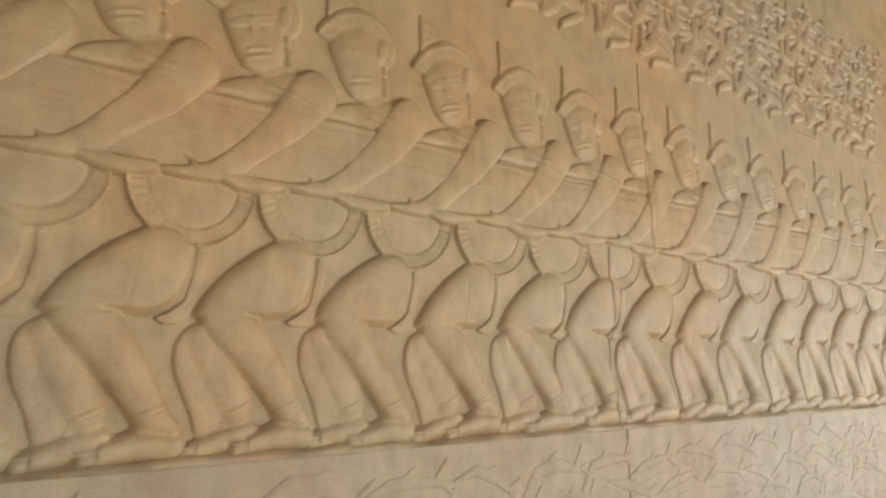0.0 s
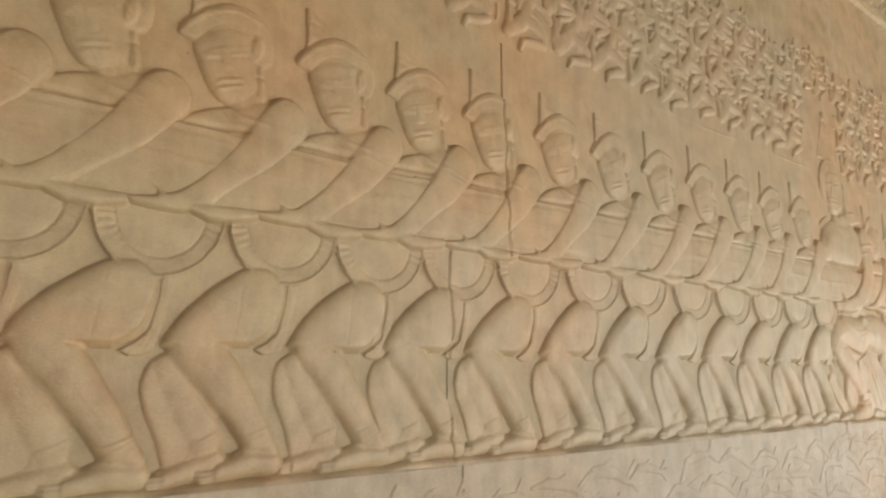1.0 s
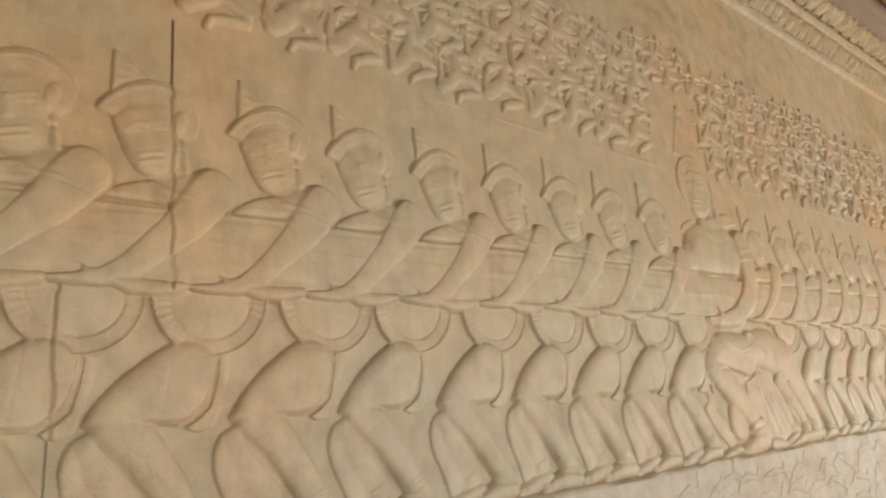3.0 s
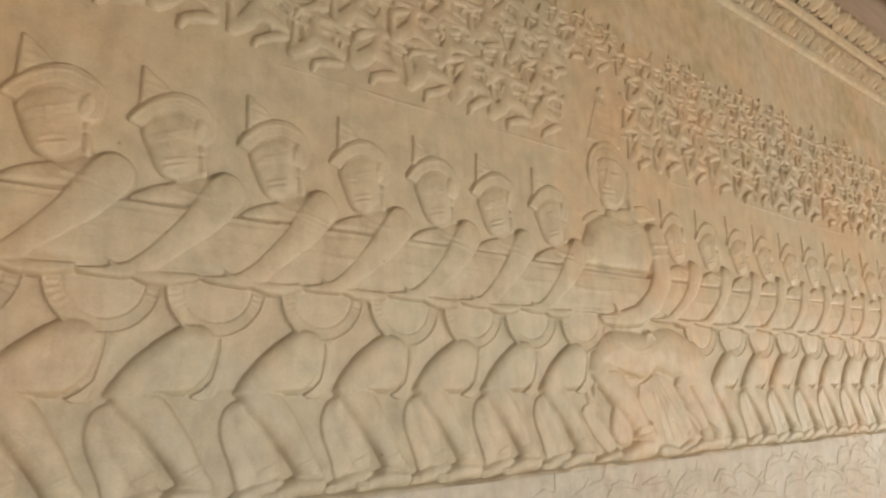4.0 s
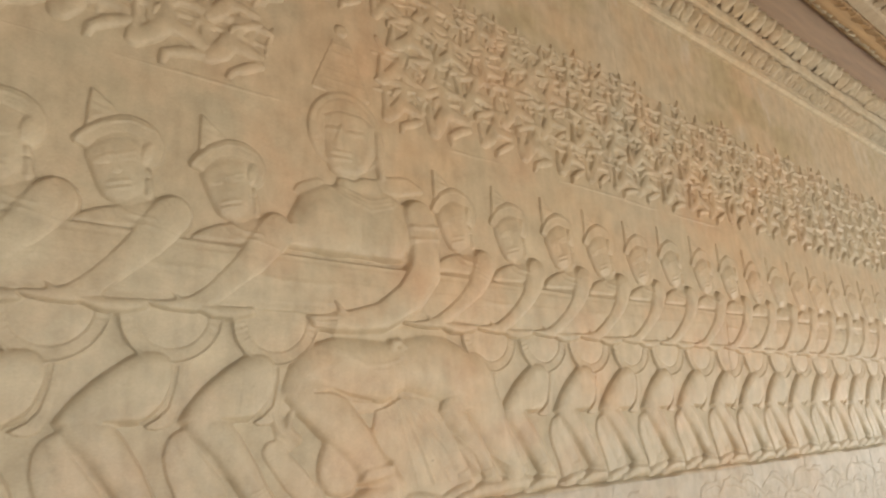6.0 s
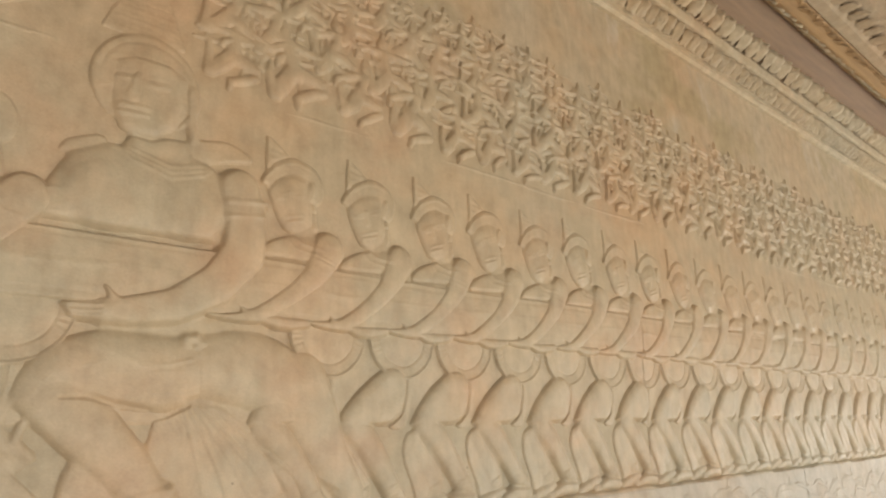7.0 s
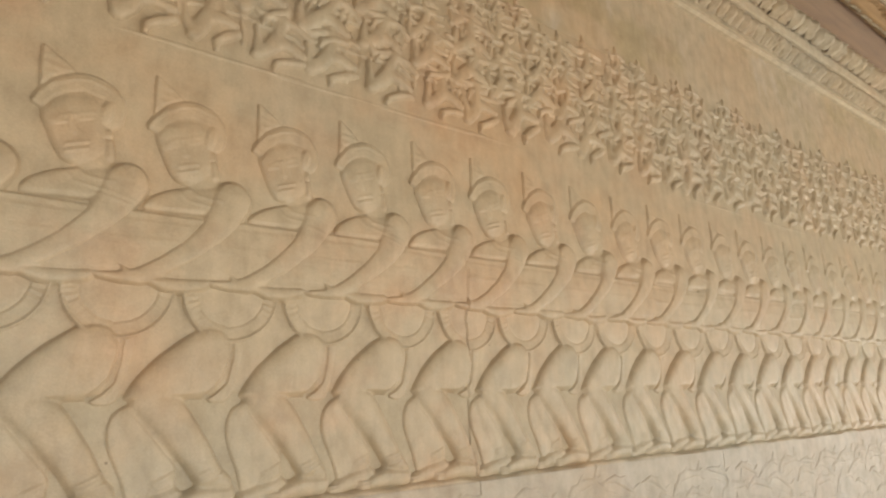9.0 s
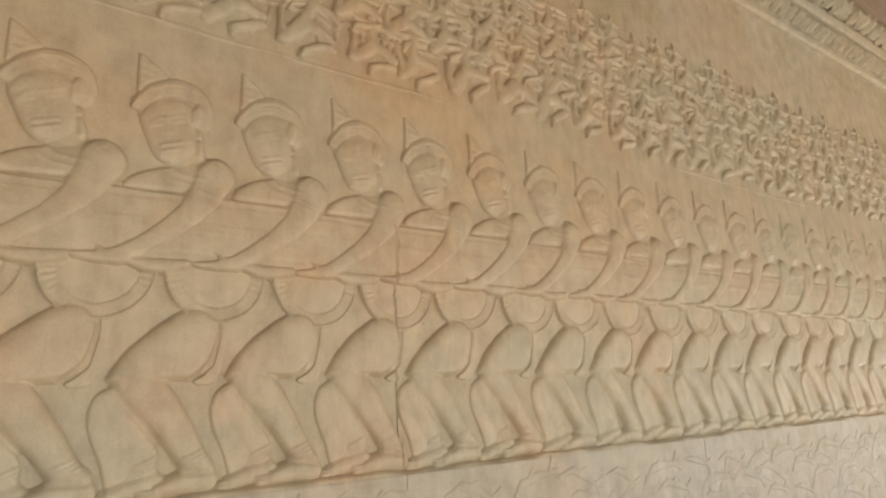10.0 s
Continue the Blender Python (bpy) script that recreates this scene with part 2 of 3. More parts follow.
def course(z0, z1, y, joints, material, gap=0.0005, bevel=0.0015):
    xs = [X0] + joints + [X1]
    for a, b in zip(xs, xs[1:]):
        part("stone_block", block(a + OPEN_JOINTS.get(a, gap), b - OPEN_JOINTS.get(b, gap), y, 1.41, z0 + gap, z1 - gap, bevel), material, wall)


course(0.0, 0.46, 1.30, [-0.4, 1.3, 3.0, 4.9, 6.6, 8.2, 10.1, 12.0, 13.8], SAND_LOW)
course(0.46, 0.80, 1.318, [0.2, 2.1, 3.7, 5.6, 7.5, 9.3, 11.2, 13.0], SAND_LOW)
course(0.80, 1.336, FRONT, [-0.9, 0.75, 2.318, 4.2, 6.705, 8.1, 9.9, 11.7, 13.3], SAND_LOW)
course(1.336, 1.857, BACK, [0.62, 2.294, 6.698, 9.45, 11.9], SAND_DEEP)
course(1.857, 2.486, BACK, [0.3, 2.491, 6.418, 9.1, 11.9], SAND, 0.00005, 0.0)
course(2.486, 3.07, BACK, [1.2, 3.1, 5.05, 7.2, 8.9, 10.8, 12.6], SAND, 0.00005, 0.0)
course(3.07, 3.57, BACK - 0.0006, [0.1, 1.9, 4.05, 6.1, 7.95, 9.7, 11.3, 13.1], SAND_TOP, 0.0003, 0.0006)

# ---- the row of pulling figures ----
TIPS_A = [0.385, 0.635, 0.886, 1.138, 1.379, 1.630, 1.874, 2.121, 2.370, 2.632, 2.889, 3.148, 3.406, 3.668, 3.920, 4.182]
TIPS_B = [4.939 + 0.2569 * k for k in range(0, 31)]


def cut(h, A, Z, points, depth, above=0.004):
    """An incised line through (a, z, half width)."""
    g = limb(A, Z, points, 1.0, 0.0) / 1.0
    return np.where(h > above, h - depth * np.clip(g, 0, 1), h)


def ridge(h, A, Z, points, height, above=0.004):
    """A thin raised line that follows the form beneath it."""
    g = limb(A, Z, points, 1.0, 0.0)
    return np.where(h > above, h + height * np.clip(g, 0, 1), h)


def pulling_figure(tip, seed, step):
    r = random.Random(seed)
    j = lambda s: r.uniform(-s, s)
    A, Z = grid(-0.135, 0.38, 1.337, 2.42, step)
    # slow bend of the whole carving, so that no two are alike
    p1, p2 = r.uniform(0, 6), r.uniform(0, 6)
    A2 = A + 0.003 * np.sin(Z * 9 + p1) + j(0.003)
    Z2 = Z + 0.003 * np.sin(A * 14 + p2)
    # hips and legs do not stand quite under the shoulders
    A2 = A2 - (0.010 if 3.1 < tip < 4.0 else -0.012 if 2.0 < tip < 3.0 else 0.002) * np.clip((1.885 - Z) / 0.04, 0, 1)
    t = (A2, Z2)
    k = 1 + j(0.05)
    second = tip > 4.7
    # far leg: a broad calf in low relief that starts from a round knee
    h = plate(*t, [(0.0, 1.590), (-0.030, 1.572), (-0.042, 1.530), (-0.036, 1.489), (-0.016, 1.446), (-0.002, 1.405), (0.004, 1.378), (0.05, 1.385), (0.108, 1.408), (0.112, 1.45), (0.075, 1.53), (0.04, 1.59)], 0.011, 0.003, 0.030)
    h = soft_max(h, limb(*t, [(0.012, 1.56, 0.030), (0.040, 1.50, 0.034), (0.068, 1.44, 0.028), (0.083, 1.412, 0.026)], 0.016, 0.006), 0.005)
    h = np.maximum(h, limb(*t, [(0.10, 1.386, 0.022), (0.05, 1.372, 0.022), (-0.012, 1.356, 0.017)], 0.024, 0.003))
    # near leg
    h = np.maximum(h, limb(*t, [(0.050, 1.600, 0.048), (0.100, 1.545, 0.044 * k), (0.149, 1.476, 0.038), (0.180, 1.422, 0.033)], 0.036, 0.004, 2.2))
    heel = 0.229 + j(0.006)
    h = np.maximum(h, limb(*t, [(heel - 0.018, 1.374, 0.029), (0.165, 1.376, 0.028), (0.125, 1.368, 0.023), (0.078, 1.357, 0.018)], 0.034, 0.004))
    h = np.maximum(h, limb(*t, [(heel - 0.020, 1.400, 0.022), (0.184, 1.42, 0.030)], 0.032, 0.004))
    # thigh: a long full form that tapers to the knee, flat beneath
    thigh = plate(*t, [(-0.012, 1.585), (-0.004, 1.622), (0.020, 1.658), (0.058, 1.697), (0.112, 1.738), (0.155, 1.764), (0.210, 1.758), (0.234, 1.715), (0.232, 1.672), (0.214, 1.626), (0.180, 1.590), (0.100, 1.575), (0.03, 1.560)], 0.034, 0.005, 0.048)
    under = 1.604 + 0.003 * np.sin(A2 * 30) + np.clip(A2 - 0.165, 0, 1) * 0.25
    thigh = np.where(Z2 < under, np.minimum(thigh, 0.034 - (under - Z2) * 5), thigh)
    h = np.maximum(h, thigh)
    # pleated belt ring with the hip inside it
    ring_a, ring_z = 0.221 + j(0.005), 1.850
    q = np.hypot((A2 - ring_a) / 0.121, (Z2 - ring_z) / 0.124)
    ang = np.arctan2(Z2 - ring_z, A2 - ring_a)
    h = np.maximum(h, np.where(Z2 < 1.89, oval(*t, ring_a, 1.852, 0.086, 0.090, 0.008, 0.012), LOW))
    # far hand under the rope
    h = np.maximum(h, limb(*t, [(0.150, 1.866, 0.014), (0.105, 1.860, 0.020), (0.060, 1.860, 0.019), (0.015, 1.868, 0.010)], 0.020, 0.022))
    # chest above the rope, in low relief
    hz, hs, tuck = (0.016, 0.014, 0.014) if second else (0.0, 0.0, 0.003)
    Zh, Ah = Z2 - hz - j(0.004), A2 - hs - j(0.004)
    h = np.maximum(h, plate(Ah, Zh, [(-0.014, 2.000), (-0.012, 2.044), (0.030, 2.074), (0.080, 2.092), (0.150, 2.098), (0.205, 2.085), (0.205, 2.000)], 0.015, 0.005, 0.030))
    h = soft_max(h, np.where(Z2 > 2.02, oval(*t, 0.165, 2.062, 0.085, 0.052, 0.018, 0.012, 20), LOW), 0.010)
    h = cut(h, A2, Z2, [(-0.02, 2.040, 0.005), (0.14, 2.041, 0.005)], 0.010)
    # near arm over the rope
    h = np.maximum(h, oval(*t, 0.214, 2.086, 0.050, 0.054, 0.024, 0.014, -15))
    if second:
        arm = limb(*t, [(0.214, 2.084, 0.049), (0.190, 2.035, 0.042), (0.163, 1.996, 0.036), (0.110, 1.947, 0.030), (0.055, 1.906, 0.026), (0.003, 1.878, 0.021)], 0.018, 0.027, 2.5)
    else:
        arm = limb(*t, [(0.214, 2.084, 0.050), (0.180, 2.038, 0.048), (0.152, 2.0, 0.044), (0.094, 1.945, 0.036), (0.05, 1.903, 0.031), (0.003, 1.875, 0.023)], 0.014, 0.028, 2.9)
    arm = soft_max(arm, limb(*t, [(0.003, 1.875, 0.023), (-0.045, 1.868, 0.015), (-0.085, 1.868, 0.010)], 0.016, 0.030, 2.4), 0.004)
    h = np.maximum(h, arm)
    h = np.maximum(h, limb(*t, [(-0.06, 1.866, 0.009), (-0.122, 1.872, 0.006)], 0.014, 0.028))
    h = np.maximum(h, limb(*t, [(-0.03, 1.888, 0.007), (-0.055, 1.902, 0.005)], 0.008, 0.034))
    # head: pointed tuft, cap that ends in a slanting cheek line, face turned and tilted
    cone = slab(Ah, Zh, [(0.004, 2.235), (0.122, 2.300), (0.034, 2.362), (0.010, 2.378 + j(0.006)), (0.004, 2.374)], 0.012, 0.006)
    cone = np.where(cone > 0.004, cone - 0.10 * np.clip(Ah - 0.01, 0, 0.08) + 0.0009 * np.sin((Zh - 2.22) * 300 + Ah * 40), cone)
    h = np.maximum(h, cone)
    h = np.maximum(h, plate(Ah, Zh, [(-0.030 + tuck, 2.228), (-0.014 + 0.7 * tuck, 2.258), (0.011 + 0.3 * tuck, 2.284), (0.055, 2.316), (0.102, 2.331), (0.154, 2.315), (0.186, 2.276), (0.190, 2.232), (0.172, 2.19), (0.10, 2.195), (0.050, 2.205), (0.012 + 0.5 * tuck, 2.216)], 0.010, 0.005 if second else 0.007, 0.026))
    h = np.maximum(h, plate(Ah, Zh, [(0.006, 2.214), (0.028, 2.244), (0.062, 2.264), (0.097, 2.275), (0.137, 2.264), (0.146, 2.21), (0.158, 2.145), (0.124, 2.100), (0.072, 2.096), (0.048, 2.120), (0.028, 2.164)], 0.023, 0.004, 0.058))
    h = soft_max(h, limb(Ah, Zh, [(0.118, 2.125, 0.034), (0.142, 2.075, 0.040)], 0.012, 0.006), 0.004)
    h = np.maximum(h, oval(Ah, Zh, 0.144, 2.232, 0.014, 0.030, 0.009, 0.018, -12))
    h = np.maximum(h, limb(Ah, Zh, [(0.152, 2.185, 0.009), (0.160, 2.128, 0.012)], 0.012, 0.012))
    h = worn(h, 3 if step < 0.005 else 1)
    # sash tails behind the thigh that run into a flared end beside the next knee
    h = np.maximum(h, plate(*t, [(0.228, 1.760), (0.224, 1.690), (0.212, 1.640), (0.180, 1.612), (0.168, 1.594), (0.188, 1.580), (0.226, 1.584), (0.238, 1.61), (0.246, 1.65), (0.258, 1.70), (0.264, 1.760)], 0.004, 0.009, 0.014))
    for n in range(3):
        o = 0.012 * n
        h = ridge(h, *t, [(0.236 + o, 1.750, 0.005), (0.233 + o, 1.69, 0.005), (0.222 + o * 0.8, 1.640, 0.005), (0.196 + o, 1.604 - 0.4 * o, 0.005), (0.178 + o, 1.594 - 0.5 * o, 0.004)], 0.0018)
    # incised details
    h = cut(h, *t, [(0.232, 1.735, 0.004), (0.228, 1.69, 0.006), (0.212, 1.634, 0.009), (0.192, 1.614, 0.010), (0.170, 1.600, 0.008)], 0.020, 0.004)
    h = cut(h, *t, [(-0.038, 1.560, 0.003), (-0.045, 1.525, 0.004), (-0.036, 1.48, 0.005), (-0.010, 1.42, 0.006), (-0.010, 1.375, 0.006)], 0.004, 0.003)
    h = cut(h, *t, [(0.016, 1.566, 0.004), (0.066, 1.505, 0.005), (0.130, 1.428, 0.005)], 0.005)
    h = ridge(h, *t, [(0.070, 1.585, 0.016), (0.125, 1.52, 0.014), (0.176, 1.44, 0.010)], 0.002)
    h = cut(h, *t, [(0.165, 1.603, 0.005), (0.09, 1.602, 0.005)], 0.005)
    h = cut(h, *t, [(0.138, 1.742, 0.003), (0.130, 1.66, 0.003), (0.122, 1.61, 0.003)], 0.0016)
    for n in range(3):
        h = ridge(h, *t, [(0.136 + 0.004 * n, 1.399 + 0.0105 * n, 0.0042), (0.172, 1.408 + 0.0105 * n, 0.0042), (0.212, 1.424 + 0.0105 * n, 0.0042)], 0.0044)
        h = ridge(h, *t, [(0.050 + 0.004 * n, 1.397 + 0.0105 * n, 0.0042), (0.108 + 0.002 * n, 1.418 + 0.0105 * n, 0.0042)], 0.004)
    h = cut(h, *t, [(0.222, 1.389, 0.007), (0.150, 1.394, 0.007), (0.098, 1.378, 0.005)], 0.003)
    for n in range(4):
        for a in (0.080, -0.012):
            h = cut(h, *t, [(a - 0.020, 1.344 + 0.0085 * n, 0.0028), (a + 0.016, 1.346 + 0.0085 * n, 0.0028)], 0.008, 0.002)
    h = np.maximum(h, np.where((q > 0.70) & (q < 1.0) & (Z2 < 1.872), 0.018 + 0.004 * (q - 0.7) / 0.3, LOW))
    pleat = r.uniform(0.0, 0.0009)
    on_belt = (q > 0.70) & (q < 0.955) & (Z2 < 1.862) & (h < 0.026)
    ends = np.clip((Z2 - 1.775) / 0.05, 0.25, 1)
    h = np.where(on_belt, h - 0.002 + (pleat + 0.0012) * ends * np.sin(ang * 40 + 2 * q), h)
    h = np.where((q > 0.955) & (q < 1.0) & (Z2 < 1.86) & (h < 0.026), h + 0.005 + 0.001 * np.sin(ang * 60 + p1), h)
    h = np.where((np.abs(q - 0.70) < 0.018) & (Z2 < 1.86) & (h < 0.028), h - 0.0012, h)
    # necklace and armlet
    h = ridge(h, Ah, Zh, [(0.085, 2.094, 0.005), (0.112, 2.072, 0.005), (0.170, 2.062, 0.005)], 0.003)
    h = ridge(h, Ah, Zh, [(0.060, 2.086, 0.004), (0.092, 2.056, 0.004), (0.150, 2.044, 0.004)], 0.002)
    for n in range(r.randint(0, 2)):
        h = ridge(h, *t, [(0.150 + 0.004 * n, 2.052 + 0.012 * n, 0.004), (0.226 + 0.006 * n, 2.030 + 0.012 * n, 0.004)], 0.0018)
    # worn stone on the top of the shoulder
    chip = np.hypot((A2 - 0.205) / 0.05, (Z2 - 2.125) / 0.03)
    h = np.where((chip < 1) & (h > 0.02), h - (1 - chip) * (0.004 + 0.0016 * np.sin(A2 * 260 + p1) * np.sin(Z2 * 240 + p2)), h)
    # cap lines and worn features, mere ridges
    h = cut(h, Ah, Zh, [(0.012, 2.210, 0.004), (0.032, 2.244, 0.004), (0.062, 2.266, 0.004), (0.097, 2.277, 0.004), (0.137, 2.266, 0.004)], r.uniform(0.001, 0.003))
    h = cut(h, Ah, Zh, [(0.010, 2.204, 0.004), (0.036, 2.160, 0.003), (0.055, 2.118, 0.003)], 0.0015)
    for z in (0.010, 0.022):
        h = ridge(h, Ah, Zh, [(-0.006, 2.232 + z, 0.004), (0.040, 2.270 + z, 0.004), (0.098, 2.286 + z, 0.004), (0.150, 2.272 + z, 0.004)], r.uniform(0.0, 0.0012))
    rim = [(-0.026 + tuck, 2.232, 0.004), (-0.006 + 0.6 * tuck, 2.264, 0.005), (0.030, 2.300, 0.005), (0.075, 2.323, 0.005), (0.110, 2.328, 0.004), (0.150, 2.314, 0.003)]
    h = cut(h, Ah, Zh + 0.002, rim, 0.004, 0.001)
    h = ridge(h, Ah, Zh + 0.020, rim, 0.0024)
    clear = r.uniform(0.5, 1.05)
    h = ridge(h, Ah, Zh, [(0.070, 2.210, 0.006), (0.074, 2.190, 0.008), (0.079, 2.176, 0.011)], 0.0045 * clear)
    h = ridge(h, Ah, Zh, [(0.032, 2.190, 0.006), (0.058, 2.206, 0.006), (0.074, 2.210, 0.006), (0.118, 2.228, 0.006)], 0.0024 * clear)
    for a0, z0 in ((0.052, 2.191), (0.103, 2.209)):
        h = ridge(h, Ah, Zh, [(a0 - 0.013, z0 - 0.004, 0.005), (a0 + 0.013, z0 + 0.005, 0.005)], 0.0022 * clear)
        h = cut(h, Ah, Zh, [(a0 - 0.013, z0 - 0.012, 0.003), (a0 + 0.013, z0 - 0.004, 0.003)], 0.0012 * clear)
    for z0, w in ((2.142, 0.005), (2.126, 0.005)):
        h = ridge(h, Ah, Zh, [(0.066, z0 - 0.002, w), (0.090, z0 + 0.006, w), (0.110, z0 + 0.011, w * 0.8)], 0.0042 * clear)
    h = cut(h, Ah, Zh, [(0.066, 2.132, 0.003), (0.110, 2.146, 0.003)], 0.0022 * clear)
    h = cut(h, Ah, Zh, [(0.130, 2.255, 0.003), (0.146, 2.236, 0.003), (0.142, 2.212, 0.003)], 0.0018)
    h = cut(h, Ah, Zh, [(0.145, 2.168, 0.004), (0.172, 2.170, 0.004)], 0.006)
    h = h + np.where(h > 0.004, wobble(A, Z, seed, 0.0009), 0)
    ob = relief("carved_figure", h, A, Z, tip, BACK, SAND)
    return tagged(ob, "carved sandstone figure hauling the rope, worn smooth", "relief figure", "row of hauling figures")


for n, tip in enumerate(TIPS_A + TIPS_B):
    pulling_figure(tip, 100 + n, 0.0030 if 0.8 < tip < 7.2 else 0.0048 if tip < 9 else 0.007)


# ---- the great figure between the two rows ----
def great_figure():
    A, Z = grid(4.38, 5.30, 1.337, 2.82, 0.0034)
    t = (A, Z)
    # cloth panels between the legs
    h = plate(*t, [(4.64, 1.36), (5.20, 1.36), (5.16, 1.50), (5.06, 1.63), (4.72, 1.68), (4.70, 1.55)], 0.008, 0.004, 0.03)
    for a0, z0, a1, z1, w in ((4.77, 1.66, 4.84, 1.43, 0.032), (4.83, 1.66, 4.92, 1.44, 0.040), (4.90, 1.65, 5.00, 1.44, 0.032)):
        h = soft_max(h, limb(*t, [(a0, z0, w * 0.5), (a1, z1, w)], 0.010, 0.004), 0.004)
    # the far leg that shows between the panels
    h = np.maximum(h, limb(*t, [(4.985, 1.64, 0.034), (5.03, 1.52, 0.032), (5.070, 1.44, 0.026)], 0.016, 0.010))
    # legs and feet of a hauler half hidden behind
    h = soft_max(h, limb(*t, [(4.41, 1.52, 0.03), (4.47, 1.45, 0.036), (4.52, 1.40, 0.030)], 0.012, 0.002), 0.006)
    h = np.maximum(h, plate(*t, [(4.545, 1.545), (4.60, 1.53), (4.66, 1.46), (4.64, 1.395), (4.56, 1.40), (4.525, 1.45)], 0.018, 0.004, 0.035))
    h = np.maximum(h, limb(*t, [(4.56, 1.372, 0.020), (4.44, 1.352, 0.014)], 0.026, 0.003))
    # standing leg, slanting away, with its foot
    h = np.maximum(h, limb(*t, [(5.075, 1.70, 0.096), (5.125, 1.61, 0.080), (5.165, 1.53, 0.066), (5.235, 1.425, 0.046)], 0.040, 0.004))
    h = np.maximum(h, limb(*t, [(5.27, 1.382, 0.030), (5.13, 1.374, 0.026), (5.06, 1.366, 0.022), (4.96, 1.350, 0.012)], 0.034, 0.003))
    h = np.maximum(h, plate(*t, [(4.80, 1.34), (4.80, 1.385), (4.86, 1.392), (4.95, 1.366), (4.965, 1.34)], 0.020, 0.004, 0.02))
    # bent leg and its foot
    h = np.maximum(h, limb(*t, [(4.502, 1.670, 0.066), (4.575, 1.602, 0.066), (4.655, 1.520, 0.058), (4.705, 1.455, 0.048)], 0.040, 0.004))
    h = np.maximum(h, plate(*t, [(4.575, 1.336), (4.572, 1.378), (4.63, 1.396), (4.70, 1.425), (4.762, 1.432), (4.795, 1.395), (4.785, 1.352), (4.69, 1.336)], 0.036, 0.004, 0.045))
    for q in range(3):
        h = np.maximum(h, limb(*t, [(4.655 + 0.006 * q, 1.430 + 0.011 * q, 0.006), (4.752 + 0.004 * q, 1.446 + 0.011 * q, 0.006)], 0.004, 0.042))
    for q in range(4):
        h = cut(h, *t, [(4.565, 1.345 + 0.010 * q, 0.003), (4.610, 1.348 + 0.010 * q, 0.003)], 0.010, 0.002)
    # hips and both thighs: one long swelling form
    hips = plate(*t, [(4.424, 1.650), (4.424, 1.690), (4.442, 1.735), (4.478, 1.775), (4.530, 1.802), (4.600, 1.818), (4.665, 1.812), (4.763, 1.806), (4.830, 1.824), (4.890, 1.838), (4.978, 1.832), (5.065, 1.795), (5.135, 1.732), (5.188, 1.645), (5.215, 1.580), (5.15, 1.535), (5.09, 1.565), (5.045, 1.614), (4.898, 1.646), (4.800, 1.672), (4.760, 1.636), (4.69, 1.632), (4.620, 1.642), (4.560, 1.664), (4.515, 1.660), (4.460, 1.620)], 0.044, 0.003, 0.105)
    h = np.maximum(h, hips)
    for q in range(5):
        h = np.maximum(h, oval(*t, 4.785 + 0.020 * math.cos(q * 1.257), 1.795 + 0.014 * math.sin(q * 1.257), 0.012, 0.011, 0.004, 0.036))
    h = np.maximum(h, limb(*t, [(4.60, 1.82, 0.03), (4.72, 1.83, 0.035), (4.95, 1.84, 0.03)], 0.012, 0.002))
    # trunk and shoulders
    h = np.maximum(h, slab(*t, [(4.43, 2.04), (4.83, 2.04), (4.875, 2.225), (4.77, 2.268), (4.55, 2.256), (4.475, 2.215), (4.435, 2.13)], 0.036, 0.075))
    h = soft_max(h, oval(*t, 4.57, 2.125, 0.10, 0.085, 0.022, 0.026), 0.006)
    h = soft_max(h, oval(*t, 4.755, 2.13, 0.09, 0.085, 0.022, 0.026), 0.006)
    h = soft_max(h, slab(*t, [(4.57, 2.22), (4.79, 2.22), (4.735, 2.31), (4.60, 2.30)], 0.024, 0.04), 0.012)
    for q in range(5):
        h = np.maximum(h, limb(*t, [(4.425, 2.062 + 0.013 * q, 0.006), (4.465, 2.064 + 0.013 * q, 0.006)], 0.005, 0.026))
    h = np.maximum(h, plate(*t, [(4.74, 2.26), (4.735, 2.322), (4.80, 2.330), (4.845, 2.342), (4.910, 2.316), (4.920, 2.290), (4.86, 2.278), (4.80, 2.262)], 0.010, 0.004, 0.02))
    h = np.maximum(h, plate(*t, [(4.45, 2.20), (4.455, 2.238), (4.50, 2.262), (4.545, 2.280), (4.56, 2.24)], 0.006, 0.003, 0.02))
    h = cut(h, *t, [(4.40, 2.042, 0.007), (4.62, 2.040, 0.008), (4.84, 2.044, 0.008)], 0.030)
    # near arm round the rope
    h = np.maximum(h, limb(*t, [(4.880, 2.205, 0.058), (4.902, 2.12, 0.058), (4.898, 2.03, 0.060), (4.835, 1.945, 0.056), (4.73, 1.880, 0.044), (4.62, 1.858, 0.034)], 0.022, 0.032, 3.0))
    h = np.maximum(h, limb(*t, [(4.845, 2.165, 0.008), (4.955, 2.178, 0.008)], 0.004, 0.053))
    h = np.maximum(h, limb(*t, [(4.845, 2.125, 0.006), (4.950, 2.138, 0.006)], 0.004, 0.053))
    h = np.maximum(h, limb(*t, [(4.63, 1.858, 0.034), (4.58, 1.855, 0.032)], 0.032, 0.018))
    for q in range(4):
        h = np.maximum(h, limb(*t, [(4.585, 1.876 - 0.013 * q, 0.008), (4.495 + 0.006 * q, 1.866 - 0.010 * q, 0.0055)], 0.022, 0.02))
    h = np.maximum(h, limb(*t, [(4.60, 1.885, 0.011), (4.575, 1.912, 0.008)], 0.02, 0.03))
    # head under a tiered crown
    cx = 4.628
